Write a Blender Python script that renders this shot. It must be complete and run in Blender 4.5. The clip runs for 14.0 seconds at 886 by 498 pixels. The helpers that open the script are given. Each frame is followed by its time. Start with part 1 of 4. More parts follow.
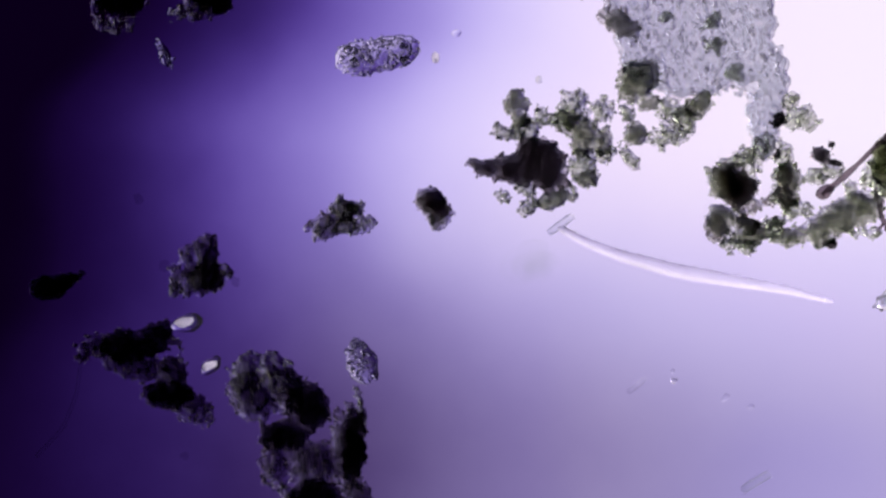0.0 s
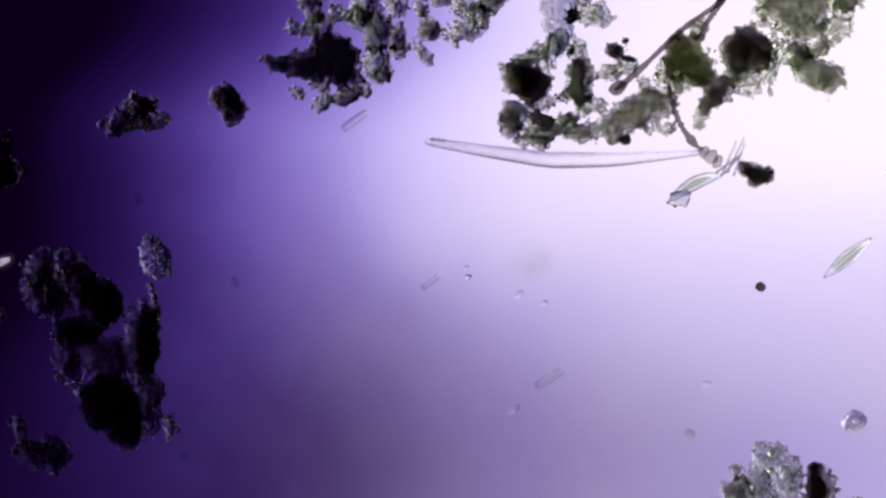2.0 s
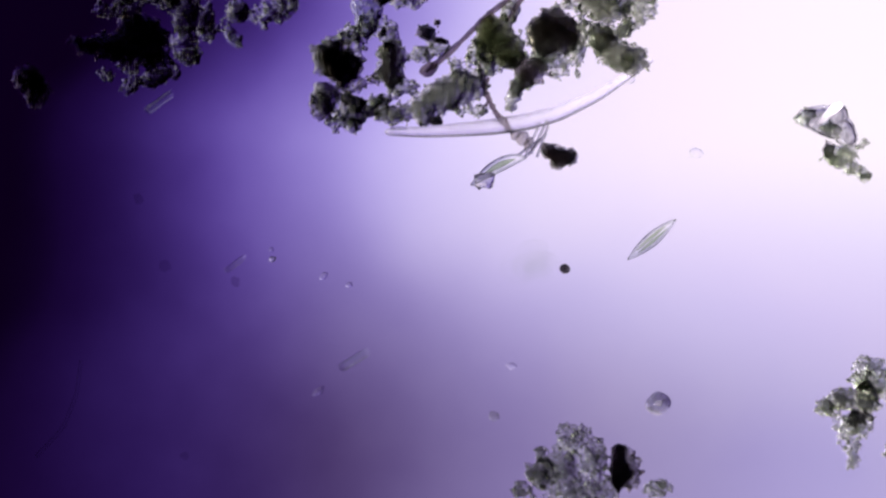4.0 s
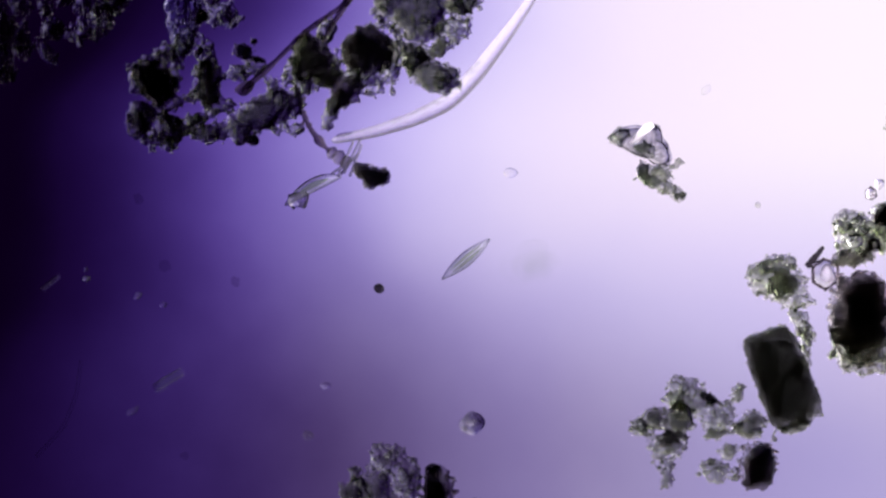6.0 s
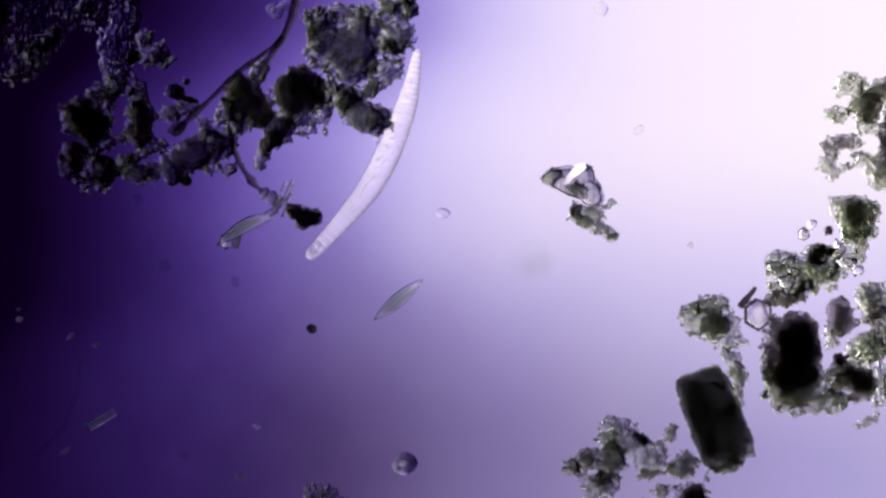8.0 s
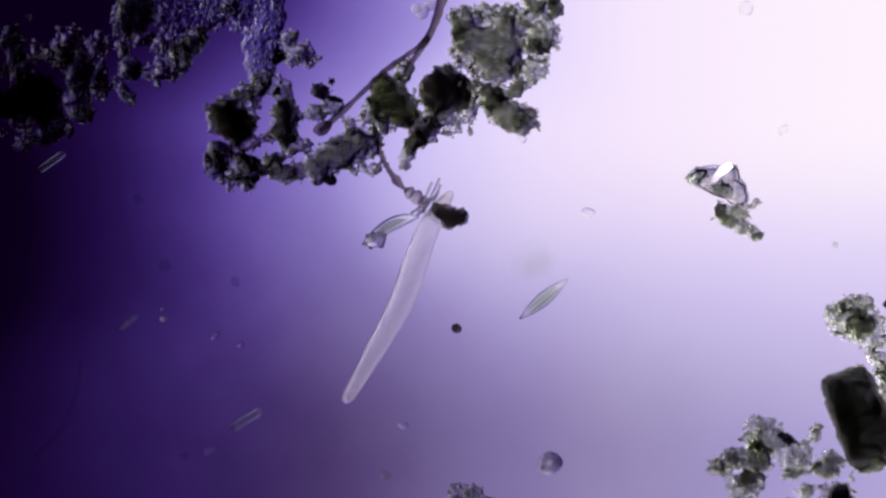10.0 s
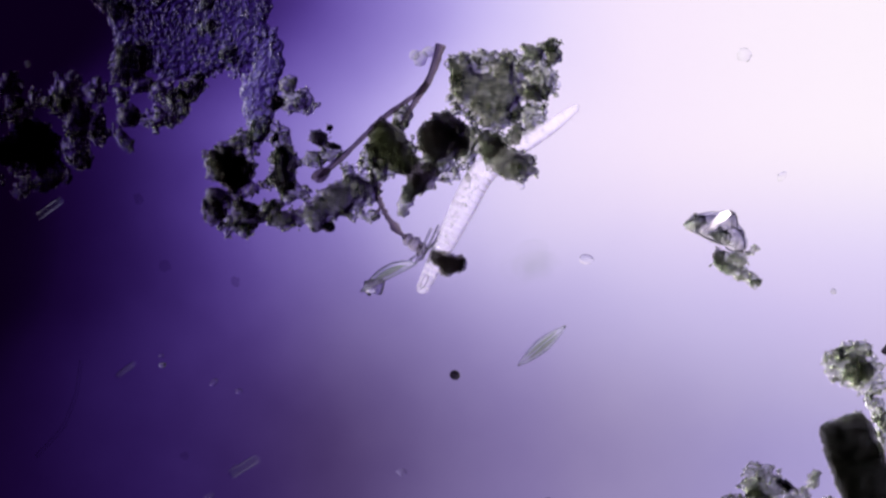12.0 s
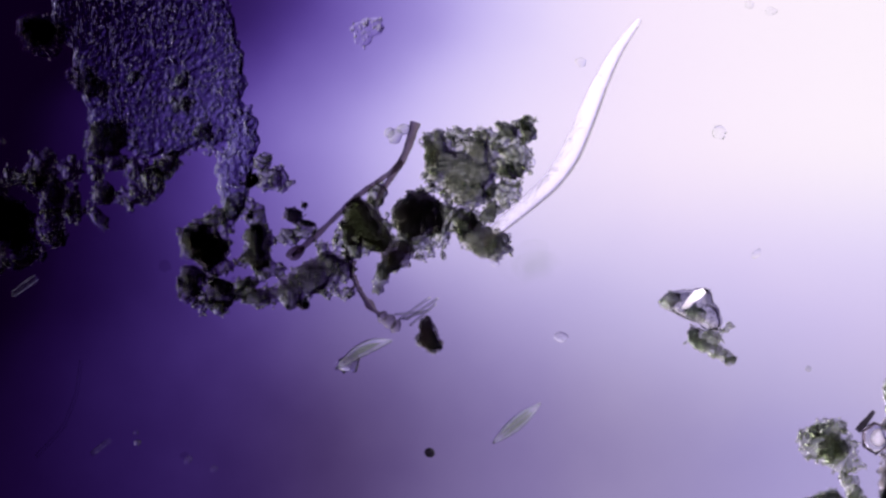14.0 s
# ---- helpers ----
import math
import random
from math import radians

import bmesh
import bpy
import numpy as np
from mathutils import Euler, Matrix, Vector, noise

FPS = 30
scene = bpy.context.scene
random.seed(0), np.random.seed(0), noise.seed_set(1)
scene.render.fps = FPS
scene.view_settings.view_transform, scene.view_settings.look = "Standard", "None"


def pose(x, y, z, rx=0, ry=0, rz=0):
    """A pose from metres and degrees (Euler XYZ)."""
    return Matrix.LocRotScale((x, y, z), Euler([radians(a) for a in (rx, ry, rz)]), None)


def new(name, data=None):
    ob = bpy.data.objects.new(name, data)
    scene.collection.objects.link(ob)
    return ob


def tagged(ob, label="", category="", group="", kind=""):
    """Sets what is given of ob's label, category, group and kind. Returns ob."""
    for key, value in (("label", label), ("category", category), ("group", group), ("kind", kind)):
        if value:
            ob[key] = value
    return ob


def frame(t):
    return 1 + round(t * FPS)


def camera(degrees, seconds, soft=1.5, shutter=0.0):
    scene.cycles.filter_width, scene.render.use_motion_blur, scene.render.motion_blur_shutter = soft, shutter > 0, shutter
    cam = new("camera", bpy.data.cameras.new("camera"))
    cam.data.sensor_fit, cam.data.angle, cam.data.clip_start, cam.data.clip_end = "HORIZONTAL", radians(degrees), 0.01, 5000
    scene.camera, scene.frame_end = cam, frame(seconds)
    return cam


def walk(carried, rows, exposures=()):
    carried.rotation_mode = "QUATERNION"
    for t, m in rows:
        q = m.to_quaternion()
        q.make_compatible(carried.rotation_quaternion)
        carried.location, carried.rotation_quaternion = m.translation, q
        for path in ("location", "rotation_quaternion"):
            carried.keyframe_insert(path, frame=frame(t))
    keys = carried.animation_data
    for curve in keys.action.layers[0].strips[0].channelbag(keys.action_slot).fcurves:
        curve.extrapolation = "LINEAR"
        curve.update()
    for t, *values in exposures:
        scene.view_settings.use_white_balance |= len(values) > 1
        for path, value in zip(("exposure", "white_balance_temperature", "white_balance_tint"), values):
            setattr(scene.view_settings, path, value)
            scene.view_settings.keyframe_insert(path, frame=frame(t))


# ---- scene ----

# A wet slide under a microscope, enlarged a thousand times: 1 m here is 1 mm, 1 unit U is half a micron.
# The camera and the lamp stand still; the slide with all that lies on it is pushed about on the stage.
U = 0.0005
CAM_H = 1.858
cam = camera(24.0, 14.0, soft=2.5)
walk(cam, [(0.0, pose(0, 0, CAM_H)), (14.0, pose(0, 0, CAM_H))],
     [(0.0, -0.04, 6300, 15), (0.5, 0.06, 6280, 12), (1.0, 0.08, 6350, 11), (2.0, 0.10, 6450, 10), (3.2, 0.10, 6500, 10), (5.3, 0.05, 6500, 10), (7.2, 0.04, 6500, 10),
      (9.3, 0.0, 6500, 10), (14.0, 0.0, 6500, 10)])

# way of the stage: seconds, shift to the right and downwards in units
STAGE = [
    (0.0, -5, -1), (0.5, -59, -69), (1.0, -137, -89.5), (1.5, -297, -136), (2.0, -372, -186), (2.5, -398, -199),
    (3.0, -494, -210), (3.2, -596, -219), (5.3, -817, -205), (5.5, -872, -200.5), (6.0, -1051, -183),
    (6.5, -1176, -172.5), (7.0, -1180, -154), (7.2, -1180, -143), (9.3, -1016, -96.5), (9.5, -961, -99),
    (10.0, -913, -112), (10.5, -826, -129), (11.0, -816, -140.5), (11.5, -822, -137), (12.0, -916, -29),
    (12.5, -959, 80.5), (13.0, -961, 105.5), (13.5, -957, 107), (14.0, -961, 109),
]


def shift_at(t):
    ts = [r[0] for r in STAGE]
    return np.array([np.interp(t, ts, [r[1] for r in STAGE]), np.interp(t, ts, [r[2] for r in STAGE])])


def place(x, y):
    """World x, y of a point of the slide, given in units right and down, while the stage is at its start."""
    return (x - 784) * U, (441 - y) * U


# ---- light ----
world = bpy.data.worlds.new("dark_room")
scene.world = world
scene.cycles.max_bounces = 48
scene.cycles.transmission_bounces = 48
scene.cycles.transparent_max_bounces = 16
world.use_nodes = True
world.node_tree.nodes["Background"].inputs["Color"].default_value = (0.25, 0.2, 0.4, 1)
world.node_tree.nodes["Background"].inputs["Strength"].default_value = 0.02
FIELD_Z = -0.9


def lin(r, g, b):
    return tuple((c / 255 / 12.92) if c <= 10 else ((c / 255 + 0.055) / 1.055) ** 2.4 for c in (r, g, b)) + (1,)


class Nodes:
    """A short hand for node trees."""

    def __init__(self, name):
        self.mat = bpy.data.materials.new(name)
        self.mat.use_nodes = True
        self.tree = self.mat.node_tree
        self.tree.nodes.clear()
        self.out = self.tree.nodes.new("ShaderNodeOutputMaterial")

    def add(self, kind, **settings):
        n = self.tree.nodes.new("ShaderNode" + kind)
        for key, value in settings.items():
            if key == "operation":
                n.operation = value
            elif key == "data_type":
                n.data_type = value
            elif key == "blend_type":
                n.blend_type = value
            elif key == "interpolation_type":
                n.interpolation_type = value
        return n

    def set(self, socket, value):
        if isinstance(value, bpy.types.NodeSocket):
            self.tree.links.new(value, socket)
        else:
            socket.default_value = value

    def math(self, op, a, b=0.0, c=0.0):
        n = self.add("Math", operation=op)
        for s, v in zip(n.inputs, (a, b, c)):
            self.set(s, v)
        return n.outputs[0]

    def step(self, v, lo, hi):
        n = self.add("MapRange", interpolation_type="SMOOTHSTEP")
        for s, x in zip(n.inputs[:3], (v, lo, hi)):
            self.set(s, x)
        return n.outputs[0]

    def mix(self, f, a, b, how="MIX"):
        n = self.add("Mix", data_type="RGBA", blend_type=how)
        self.set(n.inputs[0], f), self.set(n.inputs[6], a), self.set(n.inputs[7], b)
        return n.outputs[2]

    def ramp(self, f, stops):
        n = self.add("ValToRGB")
        e = n.color_ramp.elements
        while len(e) < len(stops):
            e.new(0.5)
        n.color_ramp.interpolation = "B_SPLINE" if len(stops) > 4 else "LINEAR"
        for el, (p, c) in zip(e, stops):
            el.position, el.color = p, c
        self.set(n.inputs[0], f)
        return n.outputs[0]

    def noise(self, scale, detail=3.0, rough=0.55, vector=None):
        n = self.add("TexNoise")
        n.inputs["Scale"].default_value, n.inputs["Detail"].default_value = scale, detail
        n.inputs["Roughness"].default_value = rough
        if vector is None:
            vector = self.add("TexCoord").outputs["Object"]
        self.tree.links.new(vector, n.inputs["Vector"])
        return n.outputs["Fac"]

    def island(self):
        """A chance value for each little body, joined or single."""
        a = self.math("ADD", self.add("NewGeometry").outputs["Random Per Island"], self.add("ObjectInfo").outputs["Random"])
        return self.math("FRACT", a)

    def blend(self, f, a, b):
        n = self.add("MixShader")
        self.set(n.inputs[0], f), self.set(n.inputs[1], a), self.set(n.inputs[2], b)
        return n.outputs[0]

    def bsdf(self, kind, **inputs):
        n = self.add("Bsdf" + kind)
        for key, value in inputs.items():
            self.set(n.inputs[key], value)
        return n.outputs[0]

    def bump(self, height, strength, distance):
        n = self.add("Bump")
        n.inputs["Strength"].default_value, n.inputs["Distance"].default_value = strength, distance
        self.set(n.inputs["Height"], height)
        return n.outputs[0]

    def done(self, surface):
        self.set(self.out.inputs["Surface"], surface)
        return self.mat


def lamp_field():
    """The frosted field glass over the lamp: violet light, its strong side and its fall-off to the other side painted
    into the emission.
    """
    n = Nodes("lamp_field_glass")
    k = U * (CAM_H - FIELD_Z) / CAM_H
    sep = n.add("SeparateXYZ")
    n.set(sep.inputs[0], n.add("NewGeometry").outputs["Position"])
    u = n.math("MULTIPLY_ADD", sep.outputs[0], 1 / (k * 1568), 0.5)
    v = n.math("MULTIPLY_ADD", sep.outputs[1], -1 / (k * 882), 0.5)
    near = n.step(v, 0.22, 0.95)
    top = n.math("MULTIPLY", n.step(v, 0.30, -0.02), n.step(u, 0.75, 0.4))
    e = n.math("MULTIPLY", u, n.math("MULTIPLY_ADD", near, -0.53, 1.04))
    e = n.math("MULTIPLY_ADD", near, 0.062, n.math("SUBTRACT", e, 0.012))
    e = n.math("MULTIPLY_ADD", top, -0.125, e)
    # brighter and dimmer pools of light, painted at set spots
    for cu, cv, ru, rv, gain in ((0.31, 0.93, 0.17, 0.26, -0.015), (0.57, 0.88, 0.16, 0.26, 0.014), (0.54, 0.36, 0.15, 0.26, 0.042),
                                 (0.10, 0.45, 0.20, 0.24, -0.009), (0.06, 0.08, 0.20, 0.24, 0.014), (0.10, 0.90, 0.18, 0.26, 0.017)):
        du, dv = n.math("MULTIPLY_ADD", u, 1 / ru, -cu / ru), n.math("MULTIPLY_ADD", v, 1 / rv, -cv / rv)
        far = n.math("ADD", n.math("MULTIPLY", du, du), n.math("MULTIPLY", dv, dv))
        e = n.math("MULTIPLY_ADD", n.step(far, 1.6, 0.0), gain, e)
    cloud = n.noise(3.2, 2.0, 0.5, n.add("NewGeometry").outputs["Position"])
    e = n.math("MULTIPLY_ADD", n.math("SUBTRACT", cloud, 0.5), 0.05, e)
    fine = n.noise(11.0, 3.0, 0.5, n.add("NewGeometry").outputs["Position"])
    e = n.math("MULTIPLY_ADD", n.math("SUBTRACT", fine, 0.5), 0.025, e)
    # the fall-off of the light as a colour ramp, black to near white
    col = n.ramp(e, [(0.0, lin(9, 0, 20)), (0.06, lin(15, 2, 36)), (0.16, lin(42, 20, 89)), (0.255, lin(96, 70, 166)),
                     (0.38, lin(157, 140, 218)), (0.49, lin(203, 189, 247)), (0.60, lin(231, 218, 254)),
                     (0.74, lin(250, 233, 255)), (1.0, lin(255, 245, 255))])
    # weaker, greyer light lower down, painted by multiplying the colour
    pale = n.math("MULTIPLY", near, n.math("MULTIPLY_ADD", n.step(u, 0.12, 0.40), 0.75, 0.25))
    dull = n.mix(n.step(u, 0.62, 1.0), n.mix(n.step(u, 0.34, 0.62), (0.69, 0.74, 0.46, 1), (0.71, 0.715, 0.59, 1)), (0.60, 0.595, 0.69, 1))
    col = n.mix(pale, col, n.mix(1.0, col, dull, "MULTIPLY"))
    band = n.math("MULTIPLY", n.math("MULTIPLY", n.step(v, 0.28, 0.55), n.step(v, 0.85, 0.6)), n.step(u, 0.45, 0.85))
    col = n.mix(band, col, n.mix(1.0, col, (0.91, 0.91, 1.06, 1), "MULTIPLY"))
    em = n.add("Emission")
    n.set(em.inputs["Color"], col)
    # unseen to the right: glow raised up to fourteenfold to brighten grains and worm
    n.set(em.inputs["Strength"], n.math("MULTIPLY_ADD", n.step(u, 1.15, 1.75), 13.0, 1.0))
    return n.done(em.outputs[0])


# ---- materials ----
def granule(name, dark, light, ior, milk, milk_colour, rough=0.03, relief=0.35):
    """Clear to cloudy little bodies that bend the light of the lamp field."""
    n = Nodes(name)
    tint = n.mix(n.island(), dark, light)
    tint = n.mix(n.math("MULTIPLY", n.noise(90.0), 0.5), tint, dark)
    bump = n.bump(n.noise(160.0, 2.0), relief, 0.002)
    clear = n.bsdf("Refraction", Color=tint, IOR=ior, Roughness=rough, Normal=bump)
    cloudy = n.bsdf("Translucent", Color=milk_colour, Normal=bump)
    return n.done(n.blend(milk, clear, cloudy))


def flesh(name, thin, thick, scale, milk, milk_colour, ior=1.05, rough=0.2):
    """Clotted matter: patches let more or less of the light through."""
    n = Nodes(name)
    f = n.math("MULTIPLY", n.noise(scale, 4.0), n.math("MULTIPLY_ADD", n.noise(scale * 4.5, 3.0), 0.9, 0.55))
    tint = n.ramp(f, [(0.18, thick), (0.75, thin)])
    bump = n.bump(n.noise(scale * 5, 3.0), 0.6, 0.004)
    clear = n.bsdf("Refraction", Color=tint, IOR=ior, Roughness=rough, Normal=bump)
    cloudy = n.bsdf("Translucent", Color=milk_colour, Normal=bump)
    gloss = n.bsdf("Glossy", Color=(0.6, 0.6, 0.6, 1), Roughness=0.4, Normal=bump)
    return n.done(n.blend(0.03, n.blend(milk, clear, cloudy), gloss))


def clear_plate(name):
    n = Nodes(name)
    fres = n.add("Fresnel")
    fres.inputs[0].default_value = 1.1
    return n.done(n.blend(n.math("MULTIPLY", fres.outputs[0], 0.4), n.bsdf("Transparent", Color=(0.995, 0.995, 0.995, 1)),
                          n.bsdf("Glossy", Color=(1, 1, 1, 1), Roughness=0.05)))


def metal(name):
    n = Nodes(name)
    f = n.noise(8.0, 4.0)
    p = n.add("BsdfPrincipled")
    n.set(p.inputs["Base Color"], n.mix(f, (0.02, 0.02, 0.022, 1), (0.05, 0.05, 0.055, 1)))
    p.inputs["Metallic"].default_value, p.inputs["Roughness"].default_value = 0.6, 0.5
    return n.done(p.outputs[0])


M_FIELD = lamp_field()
M_SLIDE = clear_plate("slide_glass")
M_STAGE = metal("black_anodised_stage")
M_PALE = granule("pale_granules", (0.76, 0.785, 0.70, 1), (0.97, 0.98, 0.94, 1), 1.14, 0.006, (0.6, 0.62, 0.57, 1))
M_SHEET = granule("sheet_granules", (0.90, 0.90, 0.89, 1), (0.98, 0.98, 0.98, 1), 1.10, 0.0015, (0.6, 0.6, 0.6, 1))
M_GREEN = granule("olive_granules", (0.72, 0.76, 0.62, 1), (0.97, 0.98, 0.92, 1), 1.17, 0.004, (0.4, 0.42, 0.33, 1))
M_BROWN = granule("brown_granules", (0.56, 0.53, 0.51, 1), (0.92, 0.90, 0.87, 1), 1.22, 0.004, (0.25, 0.22, 0.18, 1))
# clear, slightly milky bodies added for the sparkle of light along rims
M_GLINT = granule("clear_glints", (0.95, 0.95, 0.95, 1), (1.0, 1.0, 1.0, 1), 1.28, 0.10, (1.0, 0.98, 1.0, 1), 0.0, 0.2)
M_GREY = flesh("grey_green_flesh", (0.975, 0.98, 0.955, 1), (0.84, 0.86, 0.80, 1), 260.0, 0.01, (0.45, 0.47, 0.4, 1), 1.04)
M_DARK = flesh("black_brown_flesh", (0.84, 0.825, 0.81, 1), (0.60, 0.58, 0.56, 1), 200.0, 0.012, (0.13, 0.12, 0.11, 1), 1.07)
M_BLACK = flesh("black_flake", (0.40, 0.38, 0.38, 1), (0.12, 0.11, 0.11, 1), 120.0, 0.1, (0.05, 0.045, 0.042, 1))
M_HAIR = flesh("brown_fibre", (0.61, 0.56, 0.57, 1), (0.37, 0.33, 0.335, 1), 140.0, 0.10, (0.16, 0.12, 0.13, 1))
M_RIM = flesh("dark_rim", (0.30, 0.27, 0.33, 1), (0.10, 0.08, 0.12, 1), 140.0, 0.03, (0.1, 0.1, 0.12, 1))
M_GLASS = granule("clear_shell", (0.92, 0.92, 0.93, 1), (0.98, 0.98, 0.99, 1), 1.26, 0.02, (0.7, 0.7, 0.7, 1), 0.0, 0.25)
M_DIATOM = granule("diatom_shell", (0.95, 0.965, 0.95, 1), (0.98, 0.985, 0.98, 1), 1.10, 0.08, (0.96, 1.0, 0.95, 1), 0.0, 0.1)
M_CRYSTAL = granule("grey_crystal", (0.80, 0.80, 0.83, 1), (0.97, 0.97, 0.98, 1), 1.22, 0.012, (0.7, 0.7, 0.72, 1), 0.02, 0.8)
M_CELL = granule("clear_cell", (0.76, 0.76, 0.78, 1), (0.93, 0.93, 0.93, 1), 1.22, 0.06, (0.7, 0.7, 0.72, 1), 0.02, 0.35)
M_WORM = granule("worm_skin", (0.998, 0.995, 0.998, 1), (0.998, 0.995, 0.998, 1), 1.13, 0.25, (1.0, 0.985, 1.0, 1), 0.0, 0.12)
M_INNER = granule("worm_grains", (0.92, 0.915, 0.93, 1), (0.98, 0.98, 0.99, 1), 1.07, 0.12, (0.9, 0.9, 0.9, 1), 0.0, 0.1)
M_DUST = granule("lens_dust", (0.89, 0.875, 0.90, 1), (0.92, 0.905, 0.93, 1), 1.0, 0.02, (0.2, 0.2, 0.2, 1), 0.0, 0.0)
M_SMUDGE = granule("lamp_glass_smudge", (0.993, 0.9945, 0.992, 1), (0.993, 0.9945, 0.992, 1), 1.0, 0.0, (0.2, 0.2, 0.2, 1), 0.0, 0.0)
M_FAINT = granule("faint_grain", (0.97, 0.97, 0.98, 1), (0.99, 0.99, 0.99, 1), 1.07, 0.015, (0.9, 0.9, 0.92, 1), 0.0, 0.1)
# milky white that stands in for lamp light shining through clear grains
M_WHITE = granule("white_grain", (0.95, 0.95, 0.95, 1), (0.98, 0.98, 0.98, 1), 1.12, 0.85, (1.0, 0.98, 0.98, 1), 0.05, 0.5)
M_BAR = granule("bar_shell", (0.91, 0.92, 0.92, 1), (0.95, 0.96, 0.95, 1), 1.05, 0.012, (0.8, 0.85, 0.85, 1), 0.0, 0.2)
M_ROD = granule("rod_shell", (0.93, 0.94, 0.95, 1), (0.97, 0.98, 0.98, 1), 1.14, 0.085, (0.9, 0.95, 0.95, 1), 0.0, 0.2)
M_CHLORO = granule("pale_chloroplast", (0.66, 0.72, 0.61, 1), (0.75, 0.80, 0.69, 1), 1.04, 0.06, (0.45, 0.52, 0.40, 1), 0.1, 0.2)


# ---- mesh helpers ----
def ico(level):
    bm = bmesh.new()
    bmesh.ops.create_icosphere(bm, subdivisions=level, radius=1.0)
    v = np.array([x.co[:] for x in bm.verts])
    f = np.array([[x.index for x in y.verts] for y in bm.faces])
    bm.free()
    return v, f


ICO = {k: ico(k) for k in (1, 2, 3, 4)}
BESIDE = {k: int([x for x in next(y for y in f if 0 in y) if x != 0][0]) for k, (v, f) in ICO.items()}   # a neighbour of the lowest point
RNG = np.random.default_rng(7)


class Pile:
    """Gathers many small bodies into one mesh. Points in metres, in the thing's own space."""

    def __init__(self):
        self.v, self.f, self.n = [], [], 0

    def add(self, v, f):
        self.v.append(v), self.f.extend((np.asarray(f) + self.n).tolist())
        self.n += len(v)

    def blob(self, centre, radii, level=1, amp=0.15, turn=None, freq=2.5):
        v, f = ICO[level]
        d = np.zeros(len(v))
        a, w = amp, freq
        for octave in range(2 if level < 3 else level + 1):
            for _ in range(3):
                k = RNG.normal(size=3)
                d += a * 0.6 * np.sin(w * (v @ (k / np.linalg.norm(k))) + RNG.uniform(0, 6.28))
            a, w = a * 0.6, w * 2.1
        p = v * (1 + d)[:, None] * np.array(radii)
        if turn is None:
            turn = RNG.uniform(0, 6.28)
        c, s = math.cos(turn), math.sin(turn)
        p = p @ np.array([[c, s, 0], [-s, c, 0], [0, 0, 1]])
        self.add(p + np.array(centre), f)

    def tube(self, points, radii, sides=8, flat=1.0, capped=True):
        p = np.array(points, float)
        m = len(p)
        tan = np.gradient(p, axis=0)
        tan /= np.linalg.norm(tan, axis=1)[:, None]
        side = np.cross(tan, [0, 0, 1.0])
        side /= np.maximum(np.linalg.norm(side, axis=1), 1e-9)[:, None]
        up = np.cross(side, tan)
        a = np.arange(sides) * 2 * math.pi / sides
        r = np.array(radii, float)[:, None, None]
        ring = p[:, None] + r * (np.cos(a)[None, :, None] * side[:, None] + flat * np.sin(a)[None, :, None] * up[:, None])
        f = [[i * sides + j, i * sides + (j + 1) % sides, (i + 1) * sides + (j + 1) % sides, (i + 1) * sides + j]
             for i in range(m - 1) for j in range(sides)]
        if capped:
            f += [list(range(sides))[::-1], [(m - 1) * sides + j for j in range(sides)]]
        base = self.n
        self.v.append(ring.reshape(-1, 3))
        self.f.extend([[i + base for i in face] for face in f])
        self.n += m * sides

    def profile(self, xs, sizes, section, capped):
        """Rings of one cross-section, strung along x."""
        sec = np.array(section)
        k = len(sec)
        v = np.concatenate([np.c_[np.full(k, x), sec * r] for x, r in zip(xs, sizes)])
        base, m = self.n, len(xs)
        f = [[base + i * k + j, base + i * k + (j + 1) % k, base + (i + 1) * k + (j + 1) % k, base + (i + 1) * k + j]
             for i in range(m - 1) for j in range(k)]
        if capped:
            f += [[base + j for j in range(k)][::-1], [base + (m - 1) * k + j for j in range(k)]]
        self.v.append(v), self.f.extend(f)
        self.n += len(v)

    def mesh(self, name, smooth=True):
        me = bpy.data.meshes.new(name)
        me.from_pydata(np.concatenate(self.v).tolist(), [], self.f)
        me.polygons.foreach_set("use_smooth", [smooth] * len(me.polygons))
        me.update()
        return me


def part(name, source, material, parent, label="", kind="", smooth=True):
    """One mesh object under a thing or under a part."""
    me = source.mesh(name, smooth) if isinstance(source, Pile) else source
    if not me.materials:
        me.materials.append(material)
    ob = new(name, me)
    ob.parent = parent
    return tagged(ob, label, kind=kind)


def box(name, lo, hi, material, bevel=0.01):
    bm = bmesh.new()
    bmesh.ops.create_cube(bm, size=1.0)
    for v in bm.verts:
        v.co = Vector([(a + b) / 2 + c * (b - a) for a, b, c in zip(lo, hi, v.co)])
    bmesh.ops.bevel(bm, geom=bm.edges[:], offset=bevel, segments=2, affect="EDGES")
    me = bpy.data.meshes.new(name)
    bm.to_mesh(me), bm.free()
    me.materials.append(material)
    return new(name, me)


SETTLED = [(0.0, 5, 1, 0), (14.0, 5, 1, 0)]      # for what is placed as it lies at the start
RIDERS = []          # all that lies on the slide, with its own drift: (thing, [(seconds, right, down, turn), ...])


def thing(name, x, y, label, category, group="", drift=()):
    ob = new(name)
    px, py = place(x, y)
    ob.location = (px, py, 0.0)
    ob.empty_display_size = 0.01
    ob["ux"], ob["uy"] = float(x), float(y)
    RIDERS.append((ob, list(drift)))
    return tagged(ob, label, category, group)


def here(ob, x, y, z=0.0):
    return np.array([(x - ob["ux"]) * U, (ob["uy"] - y) * U, z])


